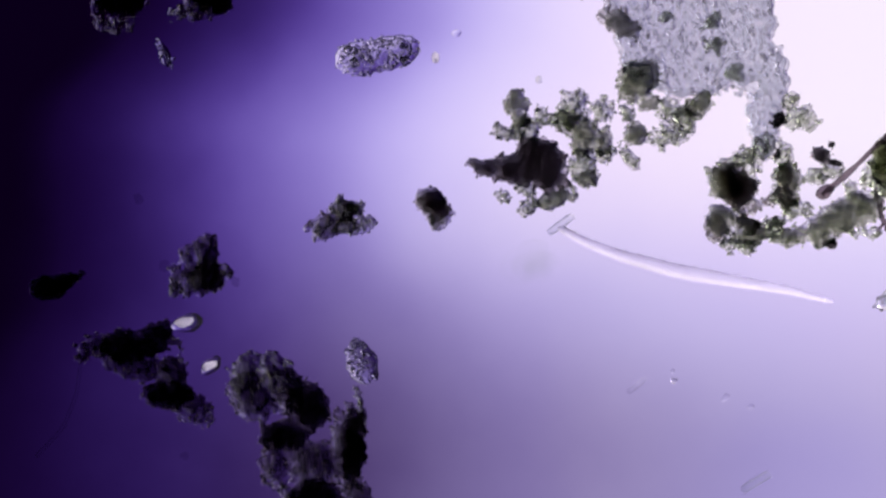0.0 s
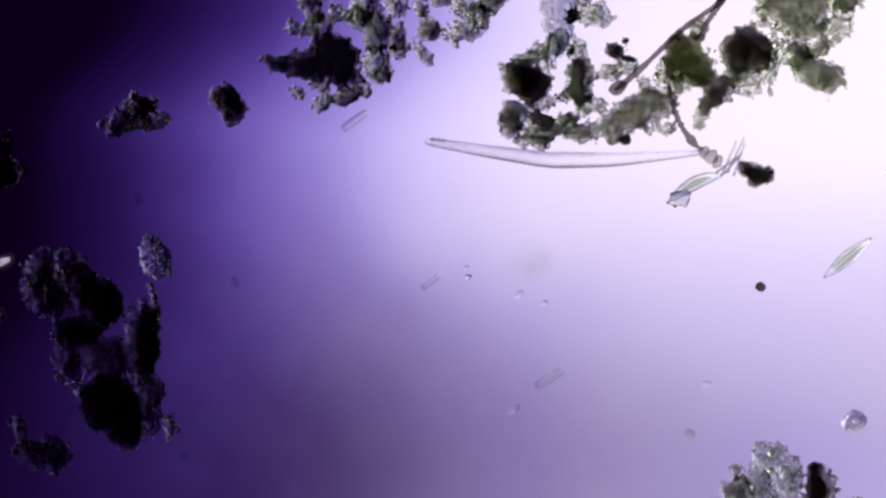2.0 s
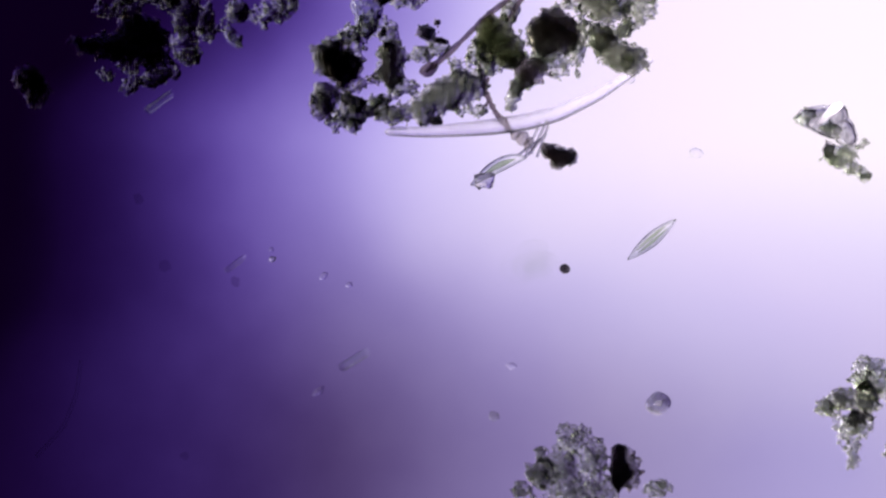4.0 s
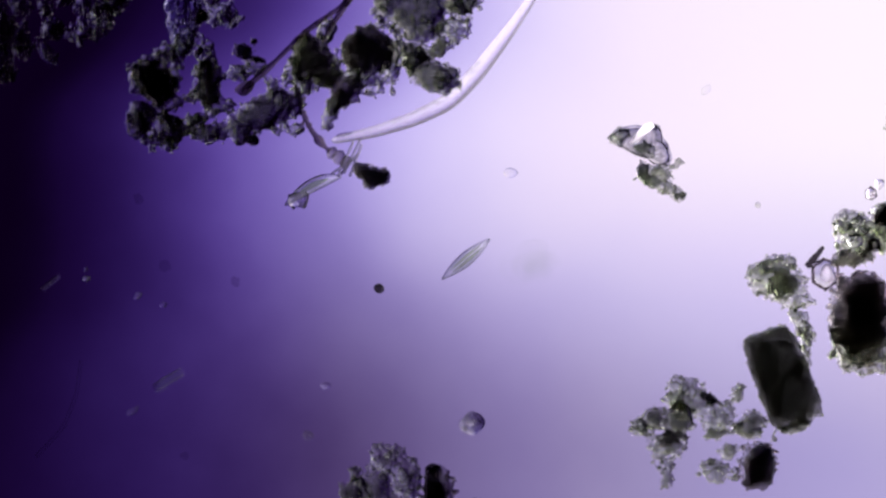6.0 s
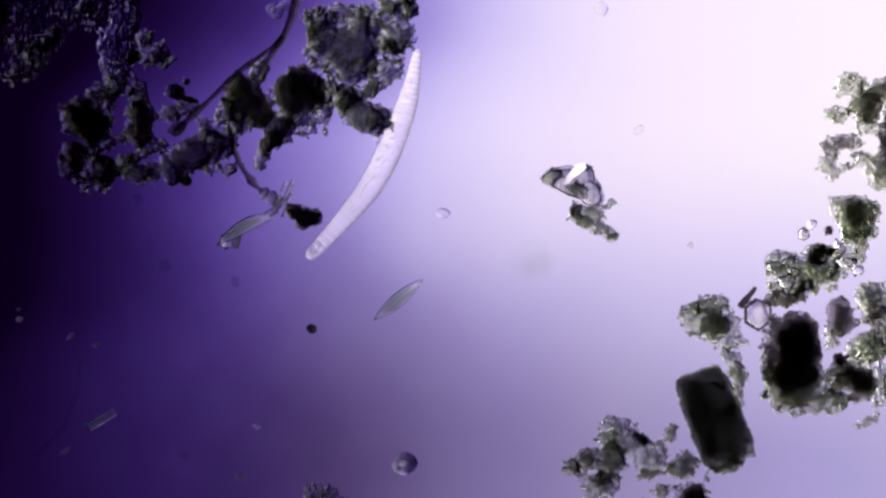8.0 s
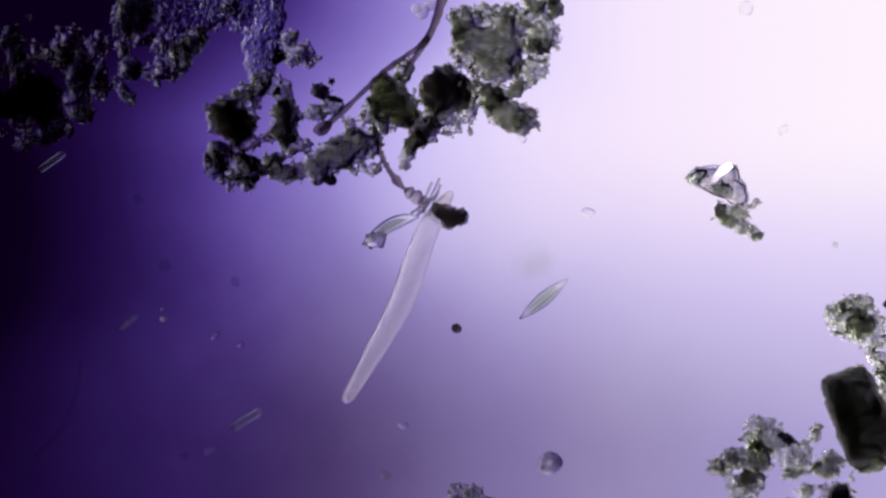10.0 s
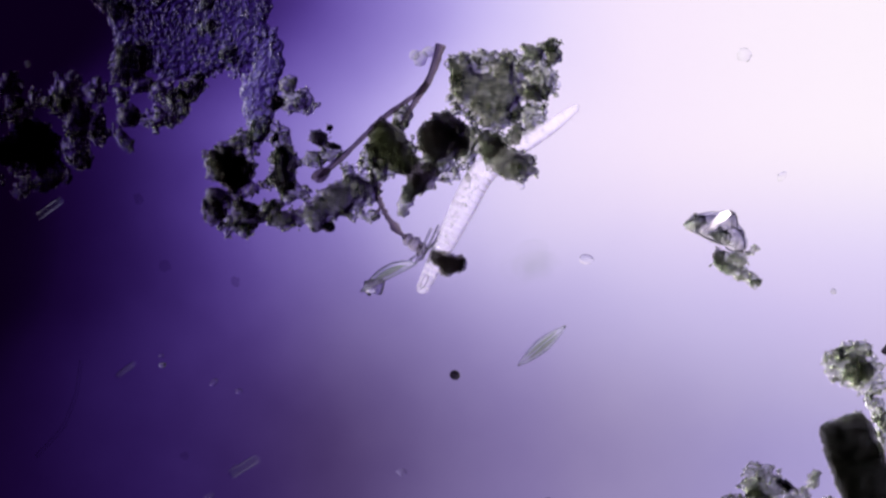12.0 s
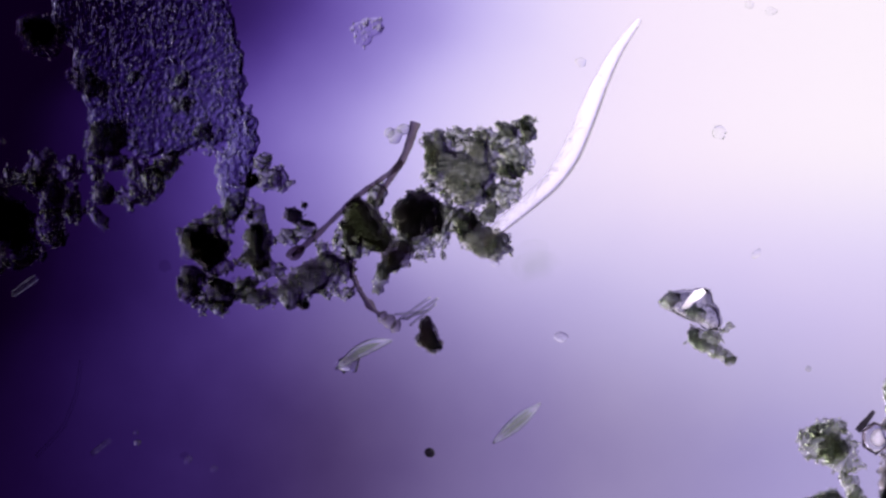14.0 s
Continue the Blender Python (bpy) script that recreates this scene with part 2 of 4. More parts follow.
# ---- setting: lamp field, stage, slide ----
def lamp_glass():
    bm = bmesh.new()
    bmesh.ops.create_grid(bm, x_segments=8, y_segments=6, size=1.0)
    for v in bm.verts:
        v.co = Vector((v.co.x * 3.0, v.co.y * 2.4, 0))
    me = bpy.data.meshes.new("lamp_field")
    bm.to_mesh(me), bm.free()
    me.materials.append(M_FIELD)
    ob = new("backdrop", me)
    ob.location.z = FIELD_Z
    return tagged(ob, "frosted lamp glass under the slide, uneven violet light painted in", "backdrop", kind="structure")


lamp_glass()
SLIDE_T = 0.04


def stage():
    root = new("stage")
    tagged(root, "black metal microscope stage plate with a wide opening", "microscope stage", kind="structure")
    lo, hi = -SLIDE_T - 0.08, -SLIDE_T
    for nm, a, b in (("stage_bar", (-2.6, 0.75, lo), (2.6, 2.0, hi)), ("stage_bar", (-2.6, -2.0, lo), (2.6, -0.75, hi)),
                     ("stage_bar", (-2.6, -0.748, lo), (-1.0, 0.748, hi)), ("stage_bar", (1.0, -0.748, lo), (2.6, 0.748, hi))):
        box(nm, a, b, M_STAGE).parent = root
    legs = [(-2.4, -1.9), (2.4, -1.9), (-2.4, 1.9), (2.4, 1.9)]
    for x, y in legs:
        box("stage_post", (x - 0.08, y - 0.08, FIELD_Z + 0.001), (x + 0.08, y + 0.08, lo - 0.001), M_STAGE).parent = root


stage()
slide = box("glass_slide", (-1.7, -1.35, -SLIDE_T), (2.3, 1.35, -0.0005), M_SLIDE, 0.004)
tagged(slide, "clear glass microscope slide lying on the black stage", "glass slide")
slide["ux"], slide["uy"] = 784.0, 441.0
RIDERS.append((slide, []))


# ---- detritus ----
TABLES = [np.random.default_rng(100 + i).uniform(-1, 1, (97, 89)) for i in range(6)]


def lattice(x, y, k):
    i, j = np.floor(x).astype(int), np.floor(y).astype(int)
    a, b = x - i, y - j
    a, b = a * a * (3 - 2 * a), b * b * (3 - 2 * b)
    t = TABLES[k % 6]
    p, q = t.shape
    return ((t[i % p, j % q] * (1 - a) + t[(i + 1) % p, j % q] * a) * (1 - b)
            + (t[i % p, (j + 1) % q] * (1 - a) + t[(i + 1) % p, (j + 1) % q] * a) * b)


def ripple(x, y, wave, k):
    """Smooth chance relief of one wavelength, about -1 to 1: three lattices laid across one another."""
    total = 0.0
    for n in range(3):
        c, q = math.cos(0.5 + 1.3 * k + 1.05 * n), math.sin(0.5 + 1.3 * k + 1.05 * n)
        total = total + lattice((x * c + y * q) / wave + 13.7 * k + 31 * n, (y * c - x * q) / wave + 5.1 * k + 17 * n, k + n)
    return total / 1.6


def soft(name, through_core, layers, ior=1.03, mottle=0.45, grain=150.0, relief=0.35, milk=0.0015, milk_colour=(0.3, 0.32, 0.26, 1)):
    """Soft cloudy matter; each of its nested skins takes a share of the light, so that thick parts are dark."""
    n = Nodes(name)
    each = [c ** (1 / (2 * layers)) for c in through_core]
    thin, thick = [c ** (1 - mottle) for c in each], [c ** (1 + mottle) for c in each]
    f = n.math("MULTIPLY_ADD", n.noise(grain, 3.0), 0.6, n.math("MULTIPLY", n.noise(grain * 3.1, 2.0), 0.4))
    tint = n.ramp(f, [(0.36, (*thick, 1)), (0.64, (*thin, 1))])
    bump = n.bump(n.noise(grain * 1.7, 2.0), relief, 0.003)
    clear = n.bsdf("Refraction", Color=tint, IOR=ior, Roughness=0.1, Normal=bump)
    return n.done(n.blend(milk, clear, n.bsdf("Translucent", Color=milk_colour, Normal=bump)))


# kinds of matter: body, its skins and how deep they reach in parts of the radius, height, relief of the skin,
# granules at the rim and on the body per thousand square units, granule matter and size, raggedness of the outline
class Kind:
    def __init__(self, name, matter, skins, deep, high, relief, rim, top, grain, size, rough=1.0):
        self.name, self.matter, self.skins, self.deep, self.high, self.relief = name, matter, skins, deep, high, relief
        self.rim, self.top, self.grain, self.size, self.rough = rim, top, grain, size, rough


KINDS = {
    "dark": Kind("black_core", soft("black_core_matter", (0.0085, 0.0070, 0.0075), 7, 1.03, 0.3, milk=0.002, milk_colour=(0.08, 0.08, 0.07, 1)), 7, 0.55, 0.55, 0.6, 30, 3, M_BROWN, 2.1, 1.25),
    "green": Kind("olive_body", soft("olive_body_matter", (0.120, 0.134, 0.090), 6, 1.05, 0.55), 6, 0.58, 0.5, 0.9, 52, 9, M_GREEN, 2.1, 1.5),
    "leaf": Kind("leaf_green_body", soft("leaf_green_matter", (0.024, 0.031, 0.009), 7, 1.03, 0.35), 7, 0.52, 0.55, 0.5, 26, 3, M_GREEN, 2.0, 0.9),
    "grey": Kind("grey_green_body", soft("grey_green_matter", (0.31, 0.345, 0.26), 5, 1.07, 0.7), 5, 0.75, 0.4, 1.5, 56, 22, M_PALE, 2.2, 1.7),
    "pale": Kind("froth", soft("froth_matter", (0.47, 0.50, 0.42), 2, 1.16), 2, 0.4, 0.3, 1.9, 54, 42, M_PALE, 2.3, 1.9),
    "sheet": Kind("film_layer", soft("film_matter", (0.48, 0.505, 0.55), 2, 1.24, 0.25), 2, 0.12, 0.10, 2.1, 18, 17, M_SHEET, 2.6),
    "web": Kind("web_film", soft("web_matter", (0.92, 0.92, 0.92), 1, 1.06, 0.3), 1, 0.1, 0.15, 1.2, 30, 30, M_SHEET, 2.1, 1.6),
    "mud": Kind("brown_body", soft("brown_body_matter", (0.115, 0.115, 0.095), 6, 1.05, 0.7), 6, 0.75, 0.4, 1.2, 40, 12, M_BROWN, 2.1, 1.4),
    "umber": Kind("umber_body", soft("umber_matter", (0.036, 0.031, 0.029), 7, 1.04, 0.4), 7, 0.70, 0.5, 0.8, 36, 5, M_BROWN, 2.1, 1.2),
    "block": Kind("slab", soft("algal_block_matter", (0.0065, 0.0073, 0.0038), 7, mottle=0.5, grain=60.0), 7, 0.45, 0.5, 0.8, 34, 1, M_GREEN, 2.2, 0.6),
    "crystal": Kind("crystal_body", soft("crystal_matter", (0.42, 0.415, 0.46), 3, 1.12, 0.6), 3, 0.3, 0.42, 1.0, 6, 4, M_CRYSTAL, 2.4, 0.25),
    "clear": Kind("cell_body", soft("cell_matter", (0.68, 0.67, 0.70), 2, 1.12, 0.4), 2, 0.25, 0.6, 1.5, 40, 50, M_CRYSTAL, 2.6, 0.5),
}


class Grains(dict):
    """Shared meshes of single granules and lumps, one set for each material."""

    def __missing__(self, key):
        pile = Pile()
        pile.blob((0, 0, 0), (5 * U, 5 * U, 5 * U), *((2, 0.3, 0.0, 3.2) if key[0] < 8 else (3, 0.30, 0.0, 3.0)))
        self[key] = pile.mesh("granule")
        return self[key]


GRAIN = Grains()


def depth_map(lobes, rough, step):
    """How deep inside the outline each point of a grid lies, in units: a soft union of the lobes with a ragged edge."""
    reach = [max(a, b) + 14 for _, _, a, b, *_ in lobes]
    x0, x1 = min(l[0] - r for l, r in zip(lobes, reach)), max(l[0] + r for l, r in zip(lobes, reach))
    y0, y1 = min(l[1] - r for l, r in zip(lobes, reach)), max(l[1] + r for l, r in zip(lobes, reach))
    gx, gy = np.meshgrid(np.arange(x0, x1, step), np.arange(y0, y1, step), indexing="ij")
    total = np.zeros_like(gx)
    for x, y, rx, ry, turn, kind, *power in lobes:
        a = radians(turn)
        dx, dy = gx - x, y - gy
        u, v = (dx * math.cos(a) + dy * math.sin(a)) / rx, (-dx * math.sin(a) + dy * math.cos(a)) / ry
        p = power[0] if power else 2.2
        e = (np.abs(u) ** p + np.abs(v) ** p) ** (1 / p)
        total += np.exp(np.clip((1 - e) * min(rx, ry), -40, 60) / 4.0)
    d = 4.0 * np.log(total + 1e-9)
    small = min(1.0, min(min(l[2], l[3]) for l in lobes) / 13)
    d += rough * small * (4.0 * ripple(gx, gy, 27.0, 1) + 3.0 * ripple(gx, gy, 11.0, 2) + 1.8 * ripple(gx, gy, 5.5, 3))
    return gx, gy, d


def pillow(pile, gx, gy, d, level, high, mid, radius, relief, coarse, origin, step, seed):
    """A closed cushion over all that lies deeper than level."""
    inside = d > level
    used = inside[:-1, :-1] | inside[1:, :-1] | inside[:-1, 1:] | inside[1:, 1:]
    if not used.any():
        return
    dx, dy = np.gradient(d, step)
    k = np.where(inside, 0.0, (level - d) / np.maximum(dx * dx + dy * dy, 0.05))
    mx, my = k * dx, k * dy
    far = np.maximum(1.0, np.hypot(mx, my) / (1.3 * step))
    px, py = gx + mx / far, gy + my / far
    h = high * np.sqrt(1 - (1 - np.clip((d - level) / radius, 0, 1)) ** 2)
    fade = np.clip((d - level) / 6.0, 0, 1)
    bumps = relief * fade * (1.0 * ripple(gx, gy, 8.0, seed) + 0.8 * ripple(gx, gy * 0.8, 5.0, seed + 1) + coarse * ripple(gx, gy, 16.0, seed + 2))
    touched = np.zeros(d.shape, bool)
    for a, b in ((slice(None, -1), slice(None, -1)), (slice(1, None), slice(None, -1)), (slice(None, -1), slice(1, None)), (slice(1, None), slice(1, None))):
        touched[a, b] |= used
    top = np.full(d.shape, -1)
    top[touched] = np.arange(touched.sum())
    core = touched & inside
    low = top.copy()
    low[core] = touched.sum() + np.arange(core.sum())
    X, Y = (px - origin[0]) * U, (origin[1] - py) * U
    v = np.concatenate([np.stack([X[touched], Y[touched], np.maximum(0.4, mid + h + bumps)[touched] * U], 1),
                        np.stack([X[core], Y[core], np.maximum(0.4, mid - h * 0.9 + bumps * 0.4)[core] * U], 1)])
    i, j = np.nonzero(used)
    up = np.stack([top[i, j], top[i, j + 1], top[i + 1, j + 1], top[i + 1, j]], 1)
    down = np.stack([low[i, j], low[i + 1, j], low[i + 1, j + 1], low[i, j + 1]], 1)
    pile.add(v, np.concatenate([up, down]))


def hanging_together(lobes):
    """Groups of lobes of one kind that overlap."""
    groups = []
    for l in lobes:
        near = [g for g in groups if g[0] == l[5] and (l[5] == "sheet" or any(
            math.hypot(l[0] - o[0], l[1] - o[1]) < 1.0 * (math.sqrt(l[2] * l[3]) + math.sqrt(o[2] * o[3])) for o in g[1]))]
        groups = [g for g in groups if g not in near]
        groups.append((l[5], [o for g in near for o in g[1]] + [l]))
    return groups


def clot(ob, lobes, name="lump", lift=0.0):
    """Clotted matter from oval lobes: (x, y, half length, half width, turn in degrees, kind)."""
    origin = (ob["ux"], ob["uy"])
    if lift:
        fx, fy = lobes[0][:2]
        pile = Pile()
        pile.blob(here(ob, fx, fy, lift * 0.6 * U), (lift * 0.45 * U, lift * 0.45 * U, lift * 0.6 * U), 3, 0.1)
        part("foot", pile, KINDS[lobes[0][5]].matter, ob)
    glints = Pile()
    for kind, mine in hanging_together(lobes):
        K = KINDS[kind]
        step = 2.6 if kind in ("sheet", "pale", "web", "grey") else 3.0
        gx, gy, d = depth_map(mine, K.rough, step)
        radius = min(34.0, float(np.mean([min(l[2], l[3]) for l in mine])))
        high = max(2.0, K.high * radius)
        seed = int(RNG.integers(0, 60))
        pile = Pile()
        for i in range(K.skins):
            f = i / max(1, K.skins - 1)
            wob = 2.2 * ripple(gx, gy, 14.0, seed + i) * (i > 0)
            pillow(pile, gx, gy, d + wob, f ** 1.15 * K.deep * radius, high * (1 - 0.6 * f), high * 1.02 + 0.6 + lift, radius, K.relief * (1 - 0.6 * f), 0.1 if kind in ("sheet", "web") else 1.0,
                   origin, step, seed + i)
        part(K.name, pile, K.matter, ob)
        # granules along the rim and on the body
        w = np.where(np.abs(d - 2.4) < 3.6, K.rim, np.where(d > 0, K.top, 0.0)) * step * step / 1000
        total = float(w.sum())
        pick = RNG.choice(w.size, int(total) + 1, p=(w / w.sum()).ravel())
        crust = Pile()
        for q in pick:
            x, y, deep = gx.ravel()[q] + RNG.uniform(-1, 1) * step / 2, gy.ravel()[q] + RNG.uniform(-1, 1) * step / 2, d.ravel()[q]
            r = K.size * math.exp(RNG.normal(0, 0.36))
            h = high * math.sqrt(1 - (1 - min(1.0, max(0.0, deep / radius))) ** 2)
            z = max(r * 0.8, high * 1.02 + 0.6 + RNG.uniform(-0.6, 1.0) * h) + lift
            at = here(ob, x, y, z * U)
            if kind in ("sheet", "web"):
                rad, tr = (r * 0.75 * U, r * 1.4 * U, r * 0.6 * U), RNG.normal(0.1, 0.5)
            else:
                rad, tr = (r * 1.1 * U, r * RNG.uniform(0.5, 1.0) * U, r * 0.75 * U), RNG.uniform(0, 6.28)
            # some rim grains become added glints
            if deep < 5 and kind not in ("sheet", "web") and RNG.uniform() < 0.20:
                glints.blob(at, [rad[0] * 0.8, rad[1] * 0.6, rad[2] * 0.7], 1, 0.4, tr, 3.2)
            elif r > 4.1:
                one = part("granule", GRAIN[int(RNG.integers(0, 8)), K.grain.name], K.grain, ob)
                one.location, one.scale, one.rotation_euler = at, [k / (5 * U) for k in rad], (0, 0, tr)
            else:
                crust.blob(at, rad, 1, 0.3, tr, 3.2)
        if crust.n:
            part("granular_crust", crust, K.grain, ob, kind="stuff")
        # soft lumps that cling to the rim
        if kind in ("dark", "green", "grey", "mud", "leaf"):
            near = np.flatnonzero((np.abs(d - 3.5) < 3).ravel())
            for q in RNG.choice(near, max(1, len(near) // 40)):
                r = RNG.uniform(3.5, 7.0) * min(1.0, radius / 20)
                one = part(name, GRAIN[8 + int(RNG.integers(0, 8)), K.matter.name], K.matter, ob)
                one.location = here(ob, gx.ravel()[q], gy.ravel()[q], (high * RNG.uniform(0.6, 1.3) + 1 + lift) * U)
                one.scale, one.rotation_euler = (r / 5, r / 5 * RNG.uniform(0.6, 1), r / 5 * 0.7), (0, 0, RNG.uniform(0, 6.28))
    if glints.n:
        part("clear_rim", glints, M_GLINT, ob, kind="stuff")
    return ob


def detritus(x, y, label, lobes, drift=(), category="detritus clump", lift=0.0):
    drift = drift or (SETTLED if x < 900 else ())
    return clot(thing("detritus_clump", x, y, label, category, "clumps of pond detritus", drift), lobes, lift=lift)


PUSH = [(0.0, -17, 2, 0), (3.2, -17, 2, 0), (5.3, 0, 0, 0), (14.0, 0, 0, 0)]    # nudged along by the worm
NUDGE = [(0.0, 5, 1, 0), (3.2, 5, 1, 0), (5.3, 16, -3, 0), (14.0, 16, -3, 0)]   # the same push, for what was placed before it

# left end of the slide
detritus(205, 20, "dark clotted debris with a pale frayed edge", [(215, -5, 45, 35, 0, "dark"), (200, 42, 30, 14, 0, "pale"), (180, 5, 22, 26, 0, "mud")])
detritus(352, 5, "dark olive crumb of debris with bright grains", [(360, 2, 52, 32, 10, "mud"), (375, 0, 36, 26, 0, "dark"), (322, 14, 18, 14, 0, "pale")])
detritus(345, 475, "grainy dark green crumb with pale grains at its foot", [
    (345, 492, 44, 34, 0, "mud"), (362, 445, 24, 30, 10, "mud"), (330, 456, 18, 22, 0, "mud"), (368, 490, 34, 26, 0, "green"), (308, 512, 14, 14, 0, "pale")])
detritus(95, 508, "black flake of debris drawn out to a point", [(78, 512, 32, 23, 0, "dark"), (102, 502, 30, 17, 12, "dark"), (130, 491, 18, 7, 20, "dark")])
detritus(235, 615, "long black clot with frayed brown ends", [
    (235, 612, 70, 27, 0, "dark"), (283, 594, 24, 20, 0, "dark"), (172, 610, 30, 20, 10, "mud"), (146, 625, 10, 20, -10, "mud"), (245, 648, 44, 26, 0, "mud"), (212, 635, 36, 22, 0, "mud")])
detritus(320, 700, "brown sunken clot trailing into looser matter", [(303, 664, 26, 38, 0, "mud"), (288, 702, 32, 24, 0, "dark"), (338, 722, 46, 25, -25, "mud"), (312, 700, 26, 20, 0, "dark")])
detritus(545, 800, "large loose dark clot with two black balls in it", [
    (450, 704, 54, 44, 0, "mud"), (440, 660, 34, 30, 0, "grey"), (480, 660, 34, 36, 0, "grey"), (505, 696, 34, 40, 0, "mud"), 
    (545, 720, 34, 46, 5, "dark"), (506, 772, 44, 26, 5, "dark"), (552, 822, 56, 42, 0, "mud"), (487, 822, 28, 44, 0, "mud"),
    (560, 900, 56, 52, 0, "dark"), (588, 940, 34, 44, 0, "dark"), (626, 802, 20, 64, 0, "dark"), (612, 800, 34, 76, 0, "mud"), (625, 900, 28, 74, 0, "mud"),
    (638, 722, 7, 24, 10, "grey"), (508, 880, 16, 14, 30, "pale"), (664, 942, 10, 24, 0, "pale")])
detritus(440, 985, "loose grainy debris beside a black clot", [(305, 1002, 48, 36, 0, "dark"), (440, 990, 46, 30, 0, "mud"), (400, 950, 18, 30, 0, "pale")])
detritus(598, 388, "olive flake of debris with glassy grains along its edge", [
    (588, 396, 42, 24, 22, "mud"), (618, 374, 34, 20, 10, "green"), (566, 408, 26, 14, 30, "mud"), (625, 398, 30, 16, 0, "pale"), (598, 352, 8, 7, 0, "pale"), (650, 384, 10, 8, 0, "pale")])
detritus(771, 367, "brown oval pellet with a lobed end", [(766, 359, 29, 26, -30, "mud"), (781, 378, 23, 22, -30, "mud"), (772, 366, 26, 24, -45, "umber")])
detritus(940, 280, "black clot grown together with grey-green granular lumps", [
    (955, 278, 44, 34, -10, "dark"), (908, 300, 46, 27, 10, "dark"), (962, 310, 44, 24, -20, "dark"), (866, 297, 32, 14, -5, "dark"),
    (913, 188, 20, 26, 0, "green"), (888, 229, 22, 14, 0, "green"), (922, 214, 20, 20, 0, "green"), (936, 228, 24, 22, 0, "grey"), (957, 205, 12, 14, 0, "pale"), (980, 208, 9, 9, 0, "pale"),
    (1015, 188, 32, 34, 0, "grey"), (1004, 215, 18, 22, 0, "green"), (1066, 196, 19, 24, 0, "grey"), (1036, 238, 30, 40, 0, "green"), (1066, 248, 18, 26, 0, "green"), (1036, 292, 24, 34, 0, "grey"),
    (1042, 318, 20, 18, 30, "green"), (1072, 276, 22, 12, 25, "pale"), (992, 350, 32, 15, 15, "green"), (970, 362, 20, 10, 0, "green"), (936, 368, 16, 14, 30, "pale"), (893, 345, 13, 14, 0, "pale"), (926, 332, 20, 12, 0, "pale")], NUDGE)
detritus(1150, 190, "olive lump on a skirt of pale granules", [
    (1133, 138, 37, 38, 0, "green"), (1122, 160, 30, 20, 0, "green"), (1150, 182, 20, 22, 0, "green"), (1112, 196, 13, 18, 0, "grey"), (1122, 238, 24, 24, 10, "green"), (1190, 236, 40, 24, 12, "grey"),
    (1186, 195, 34, 20, 0, "grey"), (1238, 184, 28, 18, 22, "green"), (1214, 212, 26, 20, 0, "pale"), (1112, 278, 16, 18, 0, "pale")], NUDGE)
film_sheet = thing("granular_film", 1220, 60, "pale sheet of tightly packed clear granules", "granular film", drift=NUDGE)
clot(film_sheet, [(1225, 60, 135, 110, 0, "sheet"), (1318, 40, 58, 122, 0, "sheet"), (1190, -60, 130, 90, 0, "sheet"), (1294, -60, 62, 90, 0, "sheet"),
                  (1370, 140, 30, 66, 0, "sheet"), (1352, 220, 26, 62, 8, "sheet"), (1128, 14, 62, 48, -35, "sheet"), (1080, -80, 50, 60, 0, "sheet")])
clot(film_sheet, [(1180, 25, 14, 10, 0, "grey"), (1262, 38, 18, 14, 0, "grey"), (1300, 132, 18, 16, 0, "grey"), (1268, 75, 14, 12, 0, "grey")], "clot")
detritus(1020, -40, "dark grainy clot at the edge of the granular film", [(1020, -45, 46, 40, 0, "mud"), (1010, -50, 30, 28, 0, "dark"), (1100, 40, 40, 22, -40, "mud")], NUDGE)
detritus(1410, 200, "dark ball in a grey-green drop with a knot of clear granules", [(1405, 213, 12, 13, 0, "dark"), (1440, 209, 32, 20, 5, "grey"), (1422, 174, 15, 16, 0, "pale")], PUSH)
detritus(1370, 275, "loose string of pale granules", [(1368, 268, 46, 24, 20, "pale"), (1411, 272, 20, 24, 0, "pale"), (1318, 286, 36, 10, 10, "pale"), (1361, 300, 26, 16, 0, "pale"), (1403, 271, 6, 9, 0, "dark")], PUSH)
detritus(1330, 365, "group of rounded dark olive lumps with granular rims", [
    (1319, 318, 35, 32, 0, "mud"), (1330, 343, 32, 28, 0, "mud"), (1326, 336, 32, 30, 20, "umber"), (1366, 366, 32, 12, 14, "mud"), (1306, 322, 32, 34, 0, "green"),
    (1413, 311, 30, 27, 0, "green"), (1411, 343, 23, 26, 0, "green"), (1412, 330, 18, 30, 0, "mud"), (1301, 380, 27, 27, 0, "green"), (1290, 404, 20, 22, 0, "mud"),
    (1347, 410, 32, 28, 0, "green"), (1347, 400, 20, 14, 0, "mud"), (1336, 436, 28, 12, 0, "grey"), (1436, 372, 22, 13, 0, "pale"), (1392, 391, 26, 10, 0, "pale"), (1381, 388, 14, 20, 0, "grey")], PUSH)
detritus(1475, 275, "small black fleck with a tuft of grains", [(1480, 273, 17, 11, -25, "dark"), (1500, 285, 14, 5, -25, "dark"), (1498, 254, 6, 6, 0, "dark"), (1471, 306, 16, 12, 0, "pale"), (1501, 301, 22, 11, 0, "pale")], PUSH)
detritus(1490, 388, "long olive sausage-shaped lump", [
    (1428, 417, 30, 19, 8, "green"), (1471, 407, 42, 23, 14, "green"), (1518, 383, 50, 32, 22, "green"), (1552, 364, 34, 30, 0, "green"), (1531, 328, 15, 15, 0, "grey"),
    (1402, 408, 10, 16, 0, "pale"), (1501, 431, 13, 9, -20, "dark"), (1552, 411, 26, 12, 0, "pale"), (1560, 314, 26, 16, 30, "pale")], PUSH)
